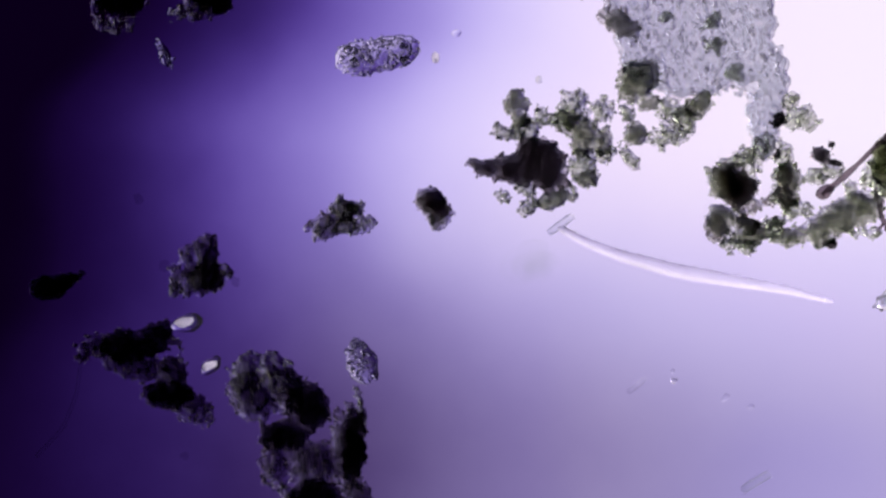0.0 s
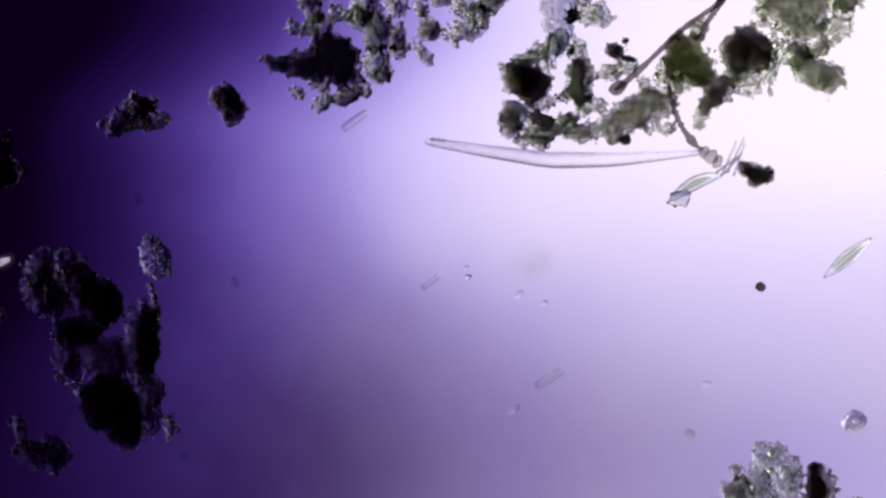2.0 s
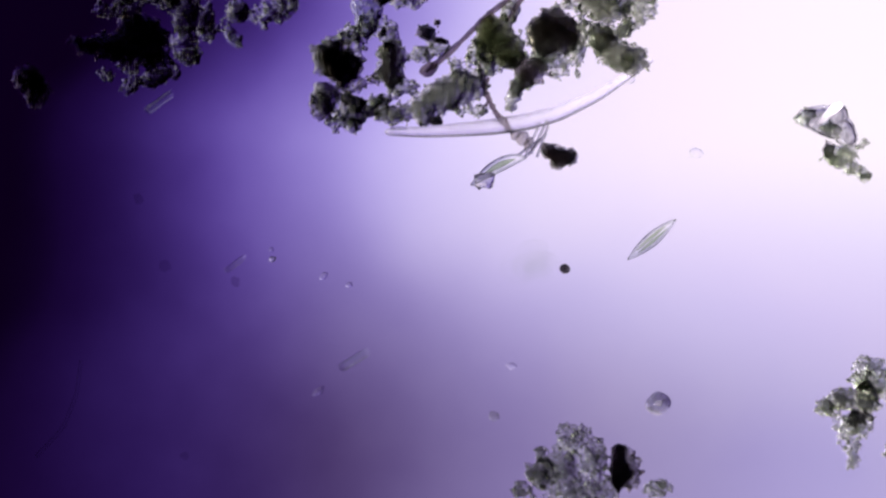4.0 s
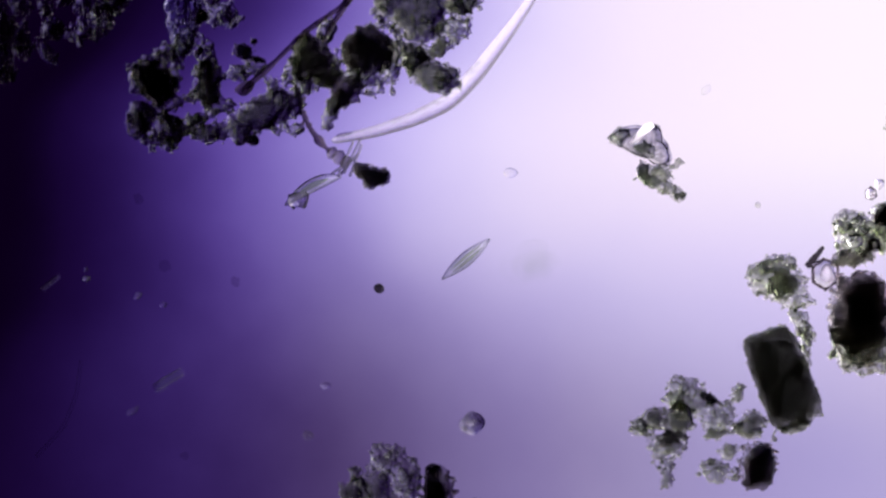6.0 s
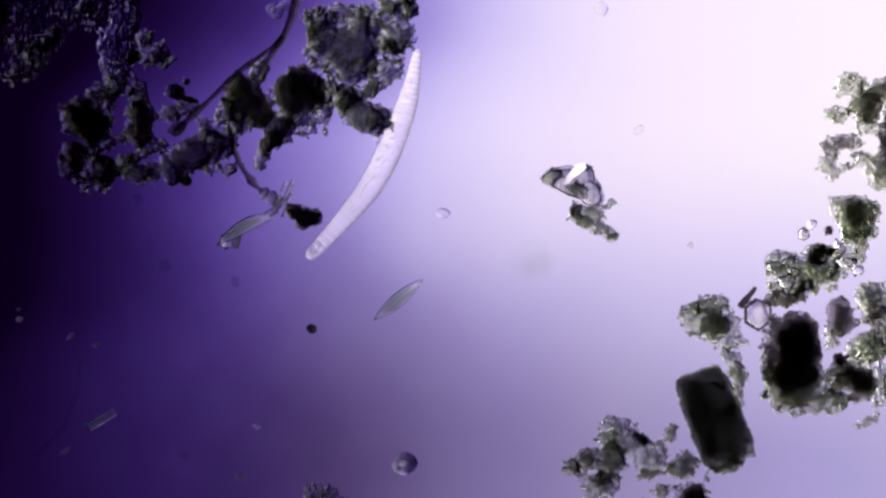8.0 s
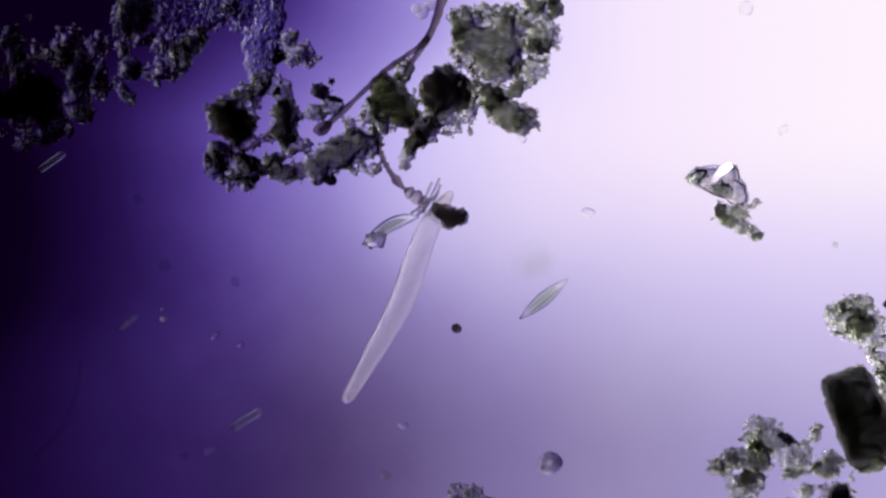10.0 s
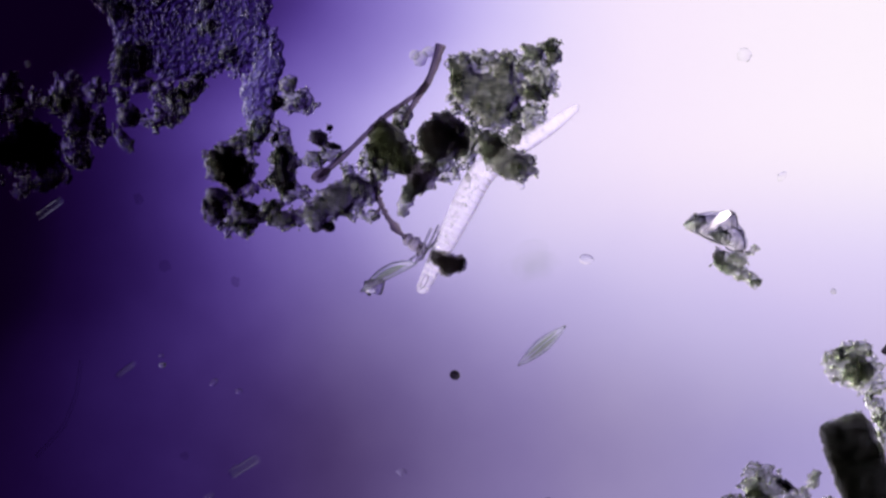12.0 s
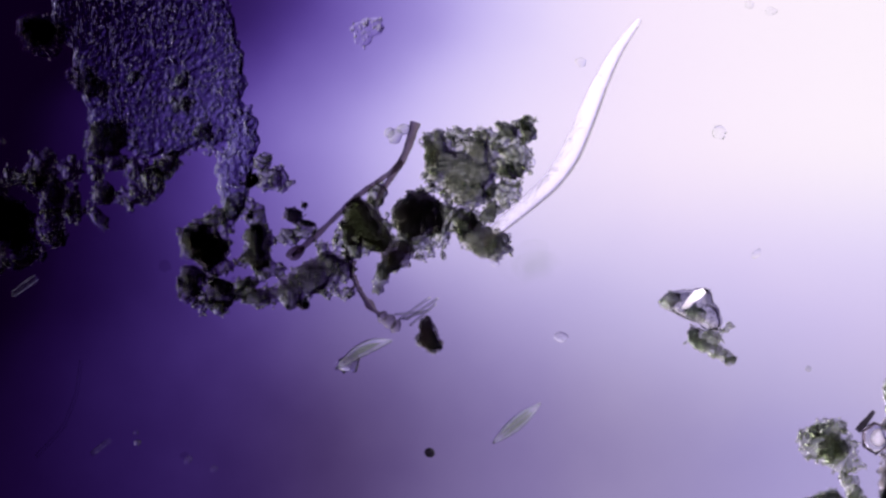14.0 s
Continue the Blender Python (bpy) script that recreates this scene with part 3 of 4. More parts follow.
detritus(1610, 293, "leaf-green ball of matter", [(1606, 291, 38, 37, 0, "leaf"), (1600, 266, 24, 24, 0, "leaf"), (1622, 314, 32, 24, 0, "leaf"), (1600, 330, 34, 16, 0, "grey"), (1644, 290, 10, 22, 0, "pale"), (1626, 238, 20, 12, 40, "pale")], PUSH)
detritus(1703, 272, "dark brown ball with a pale granular foot", [
    (1701, 264, 42, 36, 0, "umber"), (1706, 282, 44, 24, 0, "umber"), (1700, 276, 47, 44, 0, "green"), (1706, 320, 46, 18, 0, "grey"), (1722, 336, 16, 10, 0, "grey"), (1751, 268, 14, 26, 0, "pale"), (1745, 300, 18, 26, 0, "grey")],
    [(0.0, -7, 4, 0), (3.2, -7, 4, 0), (5.3, 0, 0, 0), (14.0, 0, 0, 0)])
detritus(1655, 348, "small black-green wedge of matter", [(1662, 341, 28, 22, -20, "umber"), (1646, 362, 24, 17, 30, "green")], PUSH)
detritus(1805, 190, "large grey-green granular lump with frothy edges", [
    (1746, 182, 34, 44, 0, "green"), (1742, 148, 30, 22, 0, "green"), (1792, 200, 52, 54, 0, "green"), (1806, 234, 38, 30, 0, "green"), (1812, 160, 34, 34, 0, "green"),
    (1833, 138, 36, 22, 0, "grey"), (1862, 128, 30, 22, 0, "grey"), (1897, 128, 18, 24, 0, "green"), (1858, 191, 36, 15, 5, "green"), (1874, 172, 32, 30, 0, "grey"), (1846, 234, 38, 24, 10, "grey"),
    (1762, 128, 36, 10, 0, "pale"), (1719, 164, 10, 18, 0, "pale"), (1732, 226, 22, 10, 0, "pale"), (1833, 264, 30, 9, 20, "pale"), (1880, 112, 36, 10, 15, "pale")])
detritus(1805, 312, "olive tongue of granular matter", [
    (1831, 322, 34, 27, -40, "green"), (1803, 312, 36, 25, -20, "green"), (1786, 290, 24, 28, 0, "green"), (1776, 282, 30, 28, 0, "grey"), (1808, 276, 24, 18, 0, "pale"), (1840, 344, 14, 12, 0, "green")], lift=28.0)
detritus(1636, 385, "knot of clear bubbles", [(1636, 382, 14, 16, 0, "pale"), (1630, 400, 10, 10, 0, "pale")], PUSH)

# right end of the slide
detritus(1757, 1040, "grey-green lump with an olive lobe and a black lobe", [
    (1734, 1002, 36, 30, 0, "grey"), (1716, 1048, 32, 42, 0, "grey"), (1772, 1036, 30, 44, 0, "grey"), (1750, 1090, 70, 34, 0, "grey"), (1679, 1060, 29, 27, 0, "green"), (1820, 1050, 22, 42, 8, "dark"), (1832, 1052, 26, 42, 0, "mud"),
    (1640, 1088, 28, 16, 20, "pale"), (1879, 1086, 24, 11, 0, "pale"), (1679, 1020, 9, 9, 0, "pale")])
detritus(2260, 935, "branching crumb of olive lumps and pale granules", [
    (2218, 929, 34, 22, 0, "green"), (2255, 929, 26, 26, 0, "green"), (2182, 939, 15, 12, 0, "pale"), (2238, 974, 32, 28, 0, "grey"), (2235, 1014, 18, 36, 0, "grey"), (2246, 960, 22, 12, 0, "mud"),
    (2263, 870, 28, 24, 0, "grey"), (2275, 899, 26, 28, 0, "grey"), (2242, 892, 16, 14, 0, "pale"), (2314, 893, 18, 9, -35, "dark"), (2330, 924, 42, 28, 0, "grey"), (2375, 939, 32, 26, 0, "green"), (2326, 954, 24, 12, 10, "green"),
    (2360, 884, 26, 15, 50, "pale"), (2345, 984, 26, 20, 0, "pale"), (2320, 1019, 38, 22, 0, "pale"), (2396, 1016, 26, 44, 0, "dark"), (2392, 1004, 32, 40, 0, "mud")])
detritus(2580, 760, "huge black lump with an olive granular hem", [
    (2580, 716, 45, 52, 0, "umber", 3.0), (2572, 756, 50, 52, 0, "umber"), (2580, 726, 32, 36, 0, "dark", 3.0), (2576, 794, 58, 46, 0, "green"), (2574, 748, 53, 80, 0, "mud", 3.0), (2622, 818, 50, 26, 0, "green"), (2670, 778, 50, 26, 0, "green"), (2670, 785, 40, 18, 0, "mud"),
    (2697, 794, 28, 32, 0, "umber"), (2665, 674, 26, 37, 8, "umber"), (2660, 749, 17, 13, 10, "dark"), (2716, 648, 32, 34, 0, "green"), (2730, 670, 24, 20, 0, "mud"), (2705, 734, 44, 32, 0, "pale"), (2720, 730, 40, 28, 0, "grey"), (2650, 714, 20, 22, 0, "pale"),
    (2732, 794, 20, 42, 0, "pale"), (2712, 858, 20, 8, 30, "pale"), (2650, 814, 30, 14, 0, "pale"), (2530, 800, 14, 26, 0, "pale"),
    (2780, 700, 46, 60, 0, "green"), (2790, 800, 50, 50, 0, "mud")])
detritus(2600, 590, "froth of clear angular grains and grey granules", [
    (2610, 588, 50, 36, 25, "grey"), (2660, 565, 34, 26, 0, "pale"), (2568, 610, 34, 40, 0, "pale"), (2635, 600, 40, 30, 0, "pale"), (2690, 555, 20, 30, 0, "pale"), (2560, 575, 26, 20, 10, "grey"), (2562, 640, 30, 14, 0, "mud"),
    (2598, 620, 12, 22, -20, "mud"), (2618, 568, 16, 10, 20, "dark"), (2650, 555, 22, 8, 0, "mud")])
detritus(2445, 680, "trail of pale grey granular matter", [
    (2410, 672, 30, 30, 0, "grey"), (2448, 690, 38, 32, 0, "grey"), (2465, 716, 22, 20, 0, "grey"), (2466, 750, 20, 24, 0, "pale"), (2482, 800, 12, 36, 0, "pale"), (2422, 650, 28, 14, 0, "pale"), (2440, 690, 24, 22, 0, "green")])
detritus(2700, 300, "cluster of olive and black lumps with pale froth", [
    (2705, 304, 28, 32, 0, "green"), (2712, 308, 18, 18, 0, "mud"), (2728, 264, 26, 20, 0, "grey"), (2726, 270, 26, 8, 20, "mud"), (2670, 366, 38, 20, 0, "mud"), (2695, 388, 24, 17, 0, "grey"), (2645, 408, 20, 18, 20, "grey"), (2678, 258, 24, 24, 0, "pale"),
    (2652, 312, 24, 12, 10, "pale"), (2707, 334, 24, 20, 0, "pale"), (2735, 412, 30, 38, 0, "green"), (2744, 366, 14, 46, 0, "dark"), (2770, 300, 34, 60, 0, "mud"), (2774, 400, 30, 50, 0, "dark")])
detritus(2690, 482, "round olive granular ball", [(2686, 496, 36, 37, 0, "green"), (2694, 490, 18, 18, 0, "mud"), (2686, 496, 43, 44, 0, "pale")])
detritus(2640, 512, "tiny black fleck beside an olive ball", [(2643, 519, 9, 12, 0, "dark")])

# dark motes
for mx, my, mr in ((1720, 693, 10), (960, 140, 7), (1595, 956, 10), (2396, 545, 6),):
    mote = thing("mote", mx, my, "small dark round mote lying alone on the glass", "mote", "motes")
    pl = Pile()
    pl.blob((0, 0, mr * 0.7 * U), (mr * U, mr * 0.9 * U, mr * 0.7 * U), 2, 0.15)
    part("body", pl, M_BLACK if mx == 1720 else M_GREY, mote)

# clear grains
for gx, gy, ga, gb, gt in ((330, 570, 26, 15, 15), (370, 650, 20, 12, 35), (771, 101, 8, 11, 0), (1201, 677, 6, 6, 0), (2237, 125, 12, 11, 0), (1956, 487, 11, 9, 0),
                           (1282, 913, 11, 6, 40), (1626, 867, 9, 6, 0), (2330, -91, 9, 7, 0), (1990, 0, 10, 8, 0), (808, 57, 9, 6, 0), (2305, 340, 11, 6, 40),
                           (1900, 178, 10, 9, 0), (1838, 358, 8, 7, 0), (1198, 660, 4, 4, 0), (1292, 707, 8, 5, 40), (1338, 724, 6, 5, 0), (2291, -103, 8, 7, 0)):
    gr = thing("clear_grain", gx, gy, "clear glassy grain lying on the slide", "grain", "clear grains", SETTLED if gx < 900 else ())
    pl = Pile()
    pl.blob((0, 0, gb * 0.6 * U), (ga * U, gb * U, gb * 0.7 * U), 3, 0.2 if gx in (330, 370) else 0.13, radians(gt))
    part("body", pl, M_GLASS if gx in (330, 370) else M_WHITE if gx == 771 else M_CELL if gx == 1201 else M_FAINT, gr)
    if gx in (330, 370):
        # white cap painted as the highlight of the grain
        pl = Pile()
        pl.blob((-2 * U, 0, gb * 1.2 * U), (ga * 0.62 * U, gb * 0.6 * U, gb * 0.35 * U), 3, 0.2, radians(gt))
        part("facet", pl, M_WHITE, gr)


for cx, cy, label, lobes in (
        (665, 97, "clear blunt knobbly cell packed with pale granules", [(634, 102, 40, 31, 0, "clear"), (668, 96, 36, 30, 10, "clear"), (702, 90, 40, 29, 14, "clear")]),
        (640, 643, "clear egg-shaped cell with coarse granules", [(642, 648, 27, 30, 25, "clear"), (634, 628, 18, 24, 15, "clear")]),
        (288, 92, "thin dark clear sliver of a cell", [(288, 92, 26, 10, -68, "clear")])):
    clot(thing("cell", cx, cy, label, "cell", drift=SETTLED), lobes, "granule")
clot(thing("bubble_web", 1617, -63, "faint web of clear bubbles", "bubbles"), [(1617, -66, 24, 22, 30, "web"), (1605, -50, 14, 20, 0, "web")])


# ---- fibres ----
def smooth_line(points, n=40):
    p = np.array(points, float)
    t = np.r_[0, np.cumsum(np.linalg.norm(np.diff(p[:, :2], axis=0), axis=1))]
    u = np.linspace(0, t[-1], n)
    q = np.stack([np.interp(u, t, p[:, i]) for i in range(p.shape[1])], 1)
    for _ in range(max(1, n // 12)):
        q[1:-1] = (q[:-2] + 2 * q[1:-1] + q[2:]) / 4
    return q


def fibre(ob, points, material, name="strand", sides=8, wobble=0.12):
    """points: x, y, z, radius in units."""
    q = smooth_line(points)
    r = q[:, 3] * (1 + wobble * RNG.normal(size=len(q)))
    pl = Pile()
    pl.tube([here(ob, a, b, c * U) for a, b, c in q[:, :3]], np.maximum(r, 0.6) * U, sides)
    return part(name, pl, material, ob)


hair = thing("plant_fibre", 1590, 245, "dark brown forked plant fibre with a bulb at its end", "fibre", drift=PUSH)
fibre(hair, [(1478, 344, 22, 3), (1492, 333, 23, 6), (1530, 300, 26, 5), (1590, 241, 28, 5.5), (1630, 212, 26, 4.5), (1668, 186, 24, 5.5), (1684, 150, 20, 7), (1696, 108, 12, 9)], M_HAIR)
fibre(hair, [(1622, 255, 20, 3), (1640, 225, 22, 5), (1660, 195, 24, 6), (1672, 176, 22, 6)], M_HAIR)
pl = Pile()
pl.blob(here(hair, 1484, 338, 18 * U), (17 * U, 12 * U, 11 * U), 3, 0.14, 0.6)
part("bulb", pl, M_HAIR, hair)
pl = Pile()
for bx, by, br in ((1662, 130, 13), (1676, 118, 10), (1650, 124, 8)):
    pl.blob(here(hair, bx, by, br * U), (br * 1.2 * U, br * U, br * 0.8 * U), 2, 0.15)
part("bud", pl, M_GREY, hair)

thread = thing("thread", 1610, 410, "thin beaded brown thread ending in a soft knob", "thread", drift=PUSH)
fibre(thread, [(1574, 330, 20, 2.5), (1578, 355, 14, 3.5), (1584, 378, 10, 5), (1600, 412, 8, 5), (1620, 438, 8, 6), (1634, 450, 9, 5)], M_HAIR, wobble=0.25)
pl = Pile()
for kx, ky, kr in ((1638, 452, 9), (1650, 460, 11), (1662, 470, 9)):
    pl.blob(here(thread, kx, ky, 10 * U), (kr * 1.2 * U, kr * U, kr * 0.8 * U), 2, 0.2)
part("knob", pl, M_DARK, thread, "pale soft knob")
fibre(thread, [(1582, 365, 10, 5), (1590, 352, 10, 3)], M_HAIR, "spur")
fibre(thread, [(1590, 395, 8, 3), (1578, 408, 6, 2)], M_HAIR, "spur")


# ---- diatoms ----
def lens_shape(L, W, H, n=28, sides=12):
    pl = Pile()
    x = np.linspace(-L, L, n)
    r = W * (1 - np.abs(x / L) ** 1.7) ** 0.9 + 0.35
    pl.tube([(a * U, 0, H * U) for a in x], r * U, sides, flat=H / W)
    return pl


def turned(ob, deg):
    ob.rotation_euler = (0, 0, radians(deg))
    return ob


def diatom(x, y, L, W, deg, label, colour, drift=()):
    ob = turned(thing("diatom", x, y, label, "diatom", "diatoms", drift), deg)
    if W <= 8:      # rods: a blunt clear shell between two thin valves
        xs = np.linspace(-1, 1, 18)
        pl = Pile()
        pl.tube([(a * L * U, 0, W * 0.6 * U) for a in xs], [max(0.5, W * (1 - abs(a) ** 7)) * U for a in xs], 12, flat=0.55)
        part("shell", pl, M_FAINT if colour is M_FAINT else M_BAR, ob)
        for side in (-1, 1):
            pl = Pile()
            pl.tube([(a * L * 0.96 * U, side * W * 0.85 * U, W * 0.6 * U) for a in xs], [max(0.4, 1.5 * (1 - abs(a) ** 6)) * U for a in xs], 8)
            part("valve", pl, M_FAINT if colour is M_FAINT else M_ROD, ob)
        return ob
    part("shell", lens_shape(L, W, W * 0.8), M_DIATOM, ob)
    for side in (-1, 1):
        pl = Pile()
        xs = np.linspace(-L, L, 24)
        pl.tube([(a * U, side * (W * (1 - abs(a / L) ** 1.7) ** 0.9 - 0.6) * U, W * 0.8 * U) for a in xs], [1.8 * U] * 24, 6)
        part("rim", pl, M_ROD, ob, "bright rim of the shell")
    for side in (-1, 1):
        pl = Pile()
        xs = np.linspace(-L * 0.62, L * 0.62, 16)
        pl.tube([(a * U, side * W * 0.35 * (1 - (a / L) ** 2) * U, W * 0.8 * U) for a in xs],
                [max(0.4, W * 0.30 * (1 - (a / L / 0.7) ** 2)) * U for a in xs], 8)
        part("chloroplast", pl, colour, ob)
    return ob


diatom(1876, 642, 55, 11.5, 40, "pale green spindle-shaped diatom", M_CHLORO)
diatom(1346, 857, 31, 7.5, 31, "thin clear rod-shaped diatom", M_CHLORO)
diatom(999, 398, 29, 6.5, 36, "thin pale rod-shaped diatom", M_CHLORO)
diatom(1135, 685, 22, 4, 38, "faint thin rod-shaped diatom", M_FAINT)

bow = thing("bow_diatom", 1604, 515, "pale green bow-shaped diatom with a clear bubble at one end", "diatom")
xs = np.linspace(-1, 1, 28)
for nm, k, mt in (("shell", 1.0, M_DIATOM), ("chloroplast", 0.5, M_CHLORO)):
    pl = Pile()
    lim = 1.0 if nm == "shell" else 0.6
    pts = [((50 * a * lim) * U, (25 * a * lim - 11 * (a * lim) ** 2 + 5) * U, 9 * U) for a in xs]
    pl.tube(pts, [max(0.5, 12 * k * (1 - abs(a) ** 2.0)) * U for a in xs], 10, 0.8)
    part(nm, pl, mt, bow)
for side in (-1, 1):
    pl = Pile()
    pl.tube([(50 * a * U, (25 * a - 11 * a * a + 5 + side * 11.4 * (1 - a * a)) * U, 9 * U) for a in xs], [1.8 * U] * 28, 6)
    part("rim", pl, M_ROD, bow, "bright rim of the shell")
pl = Pile()
pl.blob(here(bow, 1577, 540, 11 * U), (15 * U, 13 * U, 11 * U), 3, 0.3)
part("bubble", pl, M_CELL, bow)

# bundle of needles beside a black crumb, turned over by the worm
TURN = [(0.0, 0, 0, 0), (12.4, 0, 0, 0), (12.8, 12, -10, -40), (13.5, 14, -12, -52), (14.0, 14, -12, -52)]
crumb = thing("black_crumb", 1703, 493, "black crumb stuck together from small flakes", "crumb", drift=TURN)
clot(crumb, [(1692, 486, 15, 13, 0, "mud"), (1711, 493, 20, 15, -8, "mud"), (1704, 503, 14, 14, 0, "mud"), (1704, 493, 21, 14, -10, "umber"), (1714, 497, 18, 12, 0, "umber"), (1724, 497, 12, 11, 0, "mud")], "flake", 30.0)
needles = thing("needle_bundle", 1666, 468, "bundle of thin clear needles crossing one another", "needles", drift=[(0.0, 0, 0, 0), (12.4, 6, -4, 0), (12.8, 30, -24, -25), (13.5, 34, -28, -30), (14.0, 34, -28, -30)])
for nx, ny, nl, na in ((1660, 468, 34, 66), (1672, 462, 34, 64), (1678, 470, 30, 70), (1655, 480, 24, 35), (1668, 475, 26, 50)):
    c, s = math.cos(radians(na)), math.sin(radians(na))
    pl = Pile()
    b = here(needles, nx, ny, 40 * U)
    pl.tube([b + np.array([c, s, 0]) * k * nl * U for k in np.linspace(-1, 1, 10)], [2.3 * U] * 10, 8)
    part("needle", pl, M_CELL, needles)

# two-lobed crystal with a granular tail
crystal = thing("crystal", 2195, 440, "clear two-lobed crystal with a dark rim and granular tail", "crystal")
clot(crystal, [(2166, 425, 30, 17, -8, "crystal"), (2188, 430, 34, 20, -28, "crystal"), (2180, 444, 34, 12, -24, "crystal"), (2204, 418, 19, 17, 0, "crystal"), (2224, 453, 17, 25, 18, "crystal"), (2153, 420, 17, 12, 20, "grey"), (2196, 447, 22, 9, -30, "grey")], "facet")
# white plate in place of the bright light through the crystal
pl = Pile()
win = [(2166, 438), (2176, 420), (2188, 405), (2202, 401), (2206, 409), (2196, 420), (2186, 426), (2178, 436)]
m = len(win)
pl.add(np.array([here(crystal, a, b, (z + 0.8 * (a - 2170)) * U) for z in (31, 34) for a, b in win]), [[i, (i + 1) % m, m + (i + 1) % m] for i in range(m)] + [[i, m + (i + 1) % m, m + i] for i in range(m)]
       + [[0, i + 1, i] for i in range(1, m - 1)] + [[m, m + i, m + i + 1] for i in range(1, m - 1)])
part("facet", pl, M_WHITE, crystal, "white plate standing in for light through the crystal", smooth=False)
for rim in (((2150, 440), (2176, 455), (2198, 462), (2207, 473), (2230, 475), (2238, 464), (2230, 440), (2214, 430)), ((2208, 403), (2220, 412), (2223, 428))):
    fibre(crystal, [(a, b, 20, 1.4) for a, b in rim], M_RIM, "rim", wobble=0.3)
clot(crystal, [(2192, 482, 10, 14, 0, "mud"), (2226, 486, 28, 13, 5, "grey"), (2246, 478, 16, 9, 35, "pale"), (2202, 503, 20, 9, -10, "pale"), (2226, 514, 26, 12, -25, "grey"), (2240, 522, 18, 8, -35, "grey"), (2256, 528, 10, 3, 5, "pale"), (2214, 488, 18, 10, 0, "grey")], "tail")


def hexagon_ring(x, y, r, label, sides=6):
    ob = thing("ring_crystal", x, y, label, "crystal")
    a = np.linspace(0, 2 * math.pi, sides + 1)[:-1] + RNG.uniform(0.1, 0.6)
    pts = np.stack([np.cos(a) * r, np.sin(a) * r * 1.08], 1) * RNG.uniform(0.8, 1.2, (sides, 1))
    for i in range(sides):
        p, q = pts[i], pts[(i + 1) % sides]
        pl = Pile()
        pl.tube([np.array([*(p + (q - p) * k), 7]) * U for k in np.linspace(-0.06, 1.06, 6)], (RNG.uniform(2.0, 3.6, 6) * min(1.0, r / 15)) * U, 8)
        part("edge", pl, M_HAIR, ob)
    pl = Pile()
    pl.blob((0, 0, 9 * U), (r * 0.9 * U, r * U, 8 * U), 3, 0.1)
    part("core", pl, M_CRYSTAL if r > 15 else M_GLASS, ob)
    # highlight of the ring crystal, put in as a white body
    pl = Pile()
    pl.blob((0, 0, 17 * U), (r * 0.55 * U, r * 0.62 * U, 5 * U), 2, 0.25)
    part("facet", pl, M_WHITE, ob, "white plate standing in for light through the crystal")


cyst = thing("cyst", 1890, 933, "clear angular cyst with a thick dark wall", "cell")
clot(cyst, [(1887, 934, 23, 21, 8, "crystal", 1.6)], "granule")
pl = Pile()
pl.blob((-3 * U, 3 * U, 34 * U), (7 * U, 6 * U, 4 * U), 2, 0.3)
part("kernel", pl, M_GLINT, cyst, "bright kernel")
hexagon_ring(2514, 668, 25, "clear six-sided crystal with a dark rim")
hexagon_ring(2597, 526, 10, "tiny clear crystal with a dark rim")

rod = thing("rod", 2495, 640, "short dark brown rod beside a six-sided crystal", "rod")
fibre(rod, [(2482, 656, 10, 6), (2492, 644, 11, 6.5), (2502, 632, 12, 5), (2511, 620, 12, 3)], M_BLACK)

# angular clear grains caught in the froth
for gx, gy, ga in ((2560, 608, 15), (2580, 592, 12), (2600, 616, 14), (2575, 628, 12), (2672, 575, 16), (2660, 548, 12), (2628, 570, 11), (2690, 590, 12), (2570, 575, 10), (2611, 508, 9), (2645, 590, 10)):
    gr = thing("clear_grain", gx, gy, "angular clear grain with dark outlines in grey froth", "grain", "angular grains")
    pl = Pile()
    pl.blob((0, 0, ga * 0.9 * U), (ga * U, ga * 0.75 * U, ga * 0.8 * U), 2, 0.3, None, 2.8)
    part("body", pl, M_GLASS, gr)
    # small white body as the painted glint of the grain
    pl = Pile()
    pl.blob((0, 0, ga * 1.6 * U), (ga * 0.3 * U, ga * 0.2 * U, ga * 0.2 * U), 2, 0.3)
    part("facet", pl, M_WHITE, gr)

# dark olive block: a rounded slab, slightly waisted
block = thing("algal_block", 2438, 853, "dark olive rounded block of packed algae", "algal block")
clot(block, [(2438, 853, 50, 92, 21.5, "block", 4.5), (2425, 770, 30, 10, 20, "pale"), (2462, 942, 40, 10, 20, "green")], "crumb")

# specks on the lamp glass
for sx, sy, sr, st in ((415, 500, 8, 1.6), (288, 472, 9, 1.7), (240, 350, 8, 1.8), (325, 808, 7, 1.4)):
    k = (CAM_H - FIELD_Z) / CAM_H * U
    sp = new("dust_speck")
    sp.location = ((sx - 784) * k, (441 - sy) * k, FIELD_Z + 0.001)
    tagged(sp, "faint speck of dust on the lamp glass", "dust", "dust on the lamp glass")
    pl = Pile()
    pl.blob((0, 0, 0.003), (sr * k, sr * st * k * 0.7, 0.003), 3, 0.2, 0.2)
    part("body", pl, M_DUST, sp)

smudge = new("smudge")
k = (CAM_H - FIELD_Z) / CAM_H * U
smudge.location = ((946 - 784) * k, (441 - 468) * k, FIELD_Z + 0.001)
tagged(smudge, "faint grey smudge on the lamp glass", "smudge", "dust on the lamp glass")
pl = Pile()
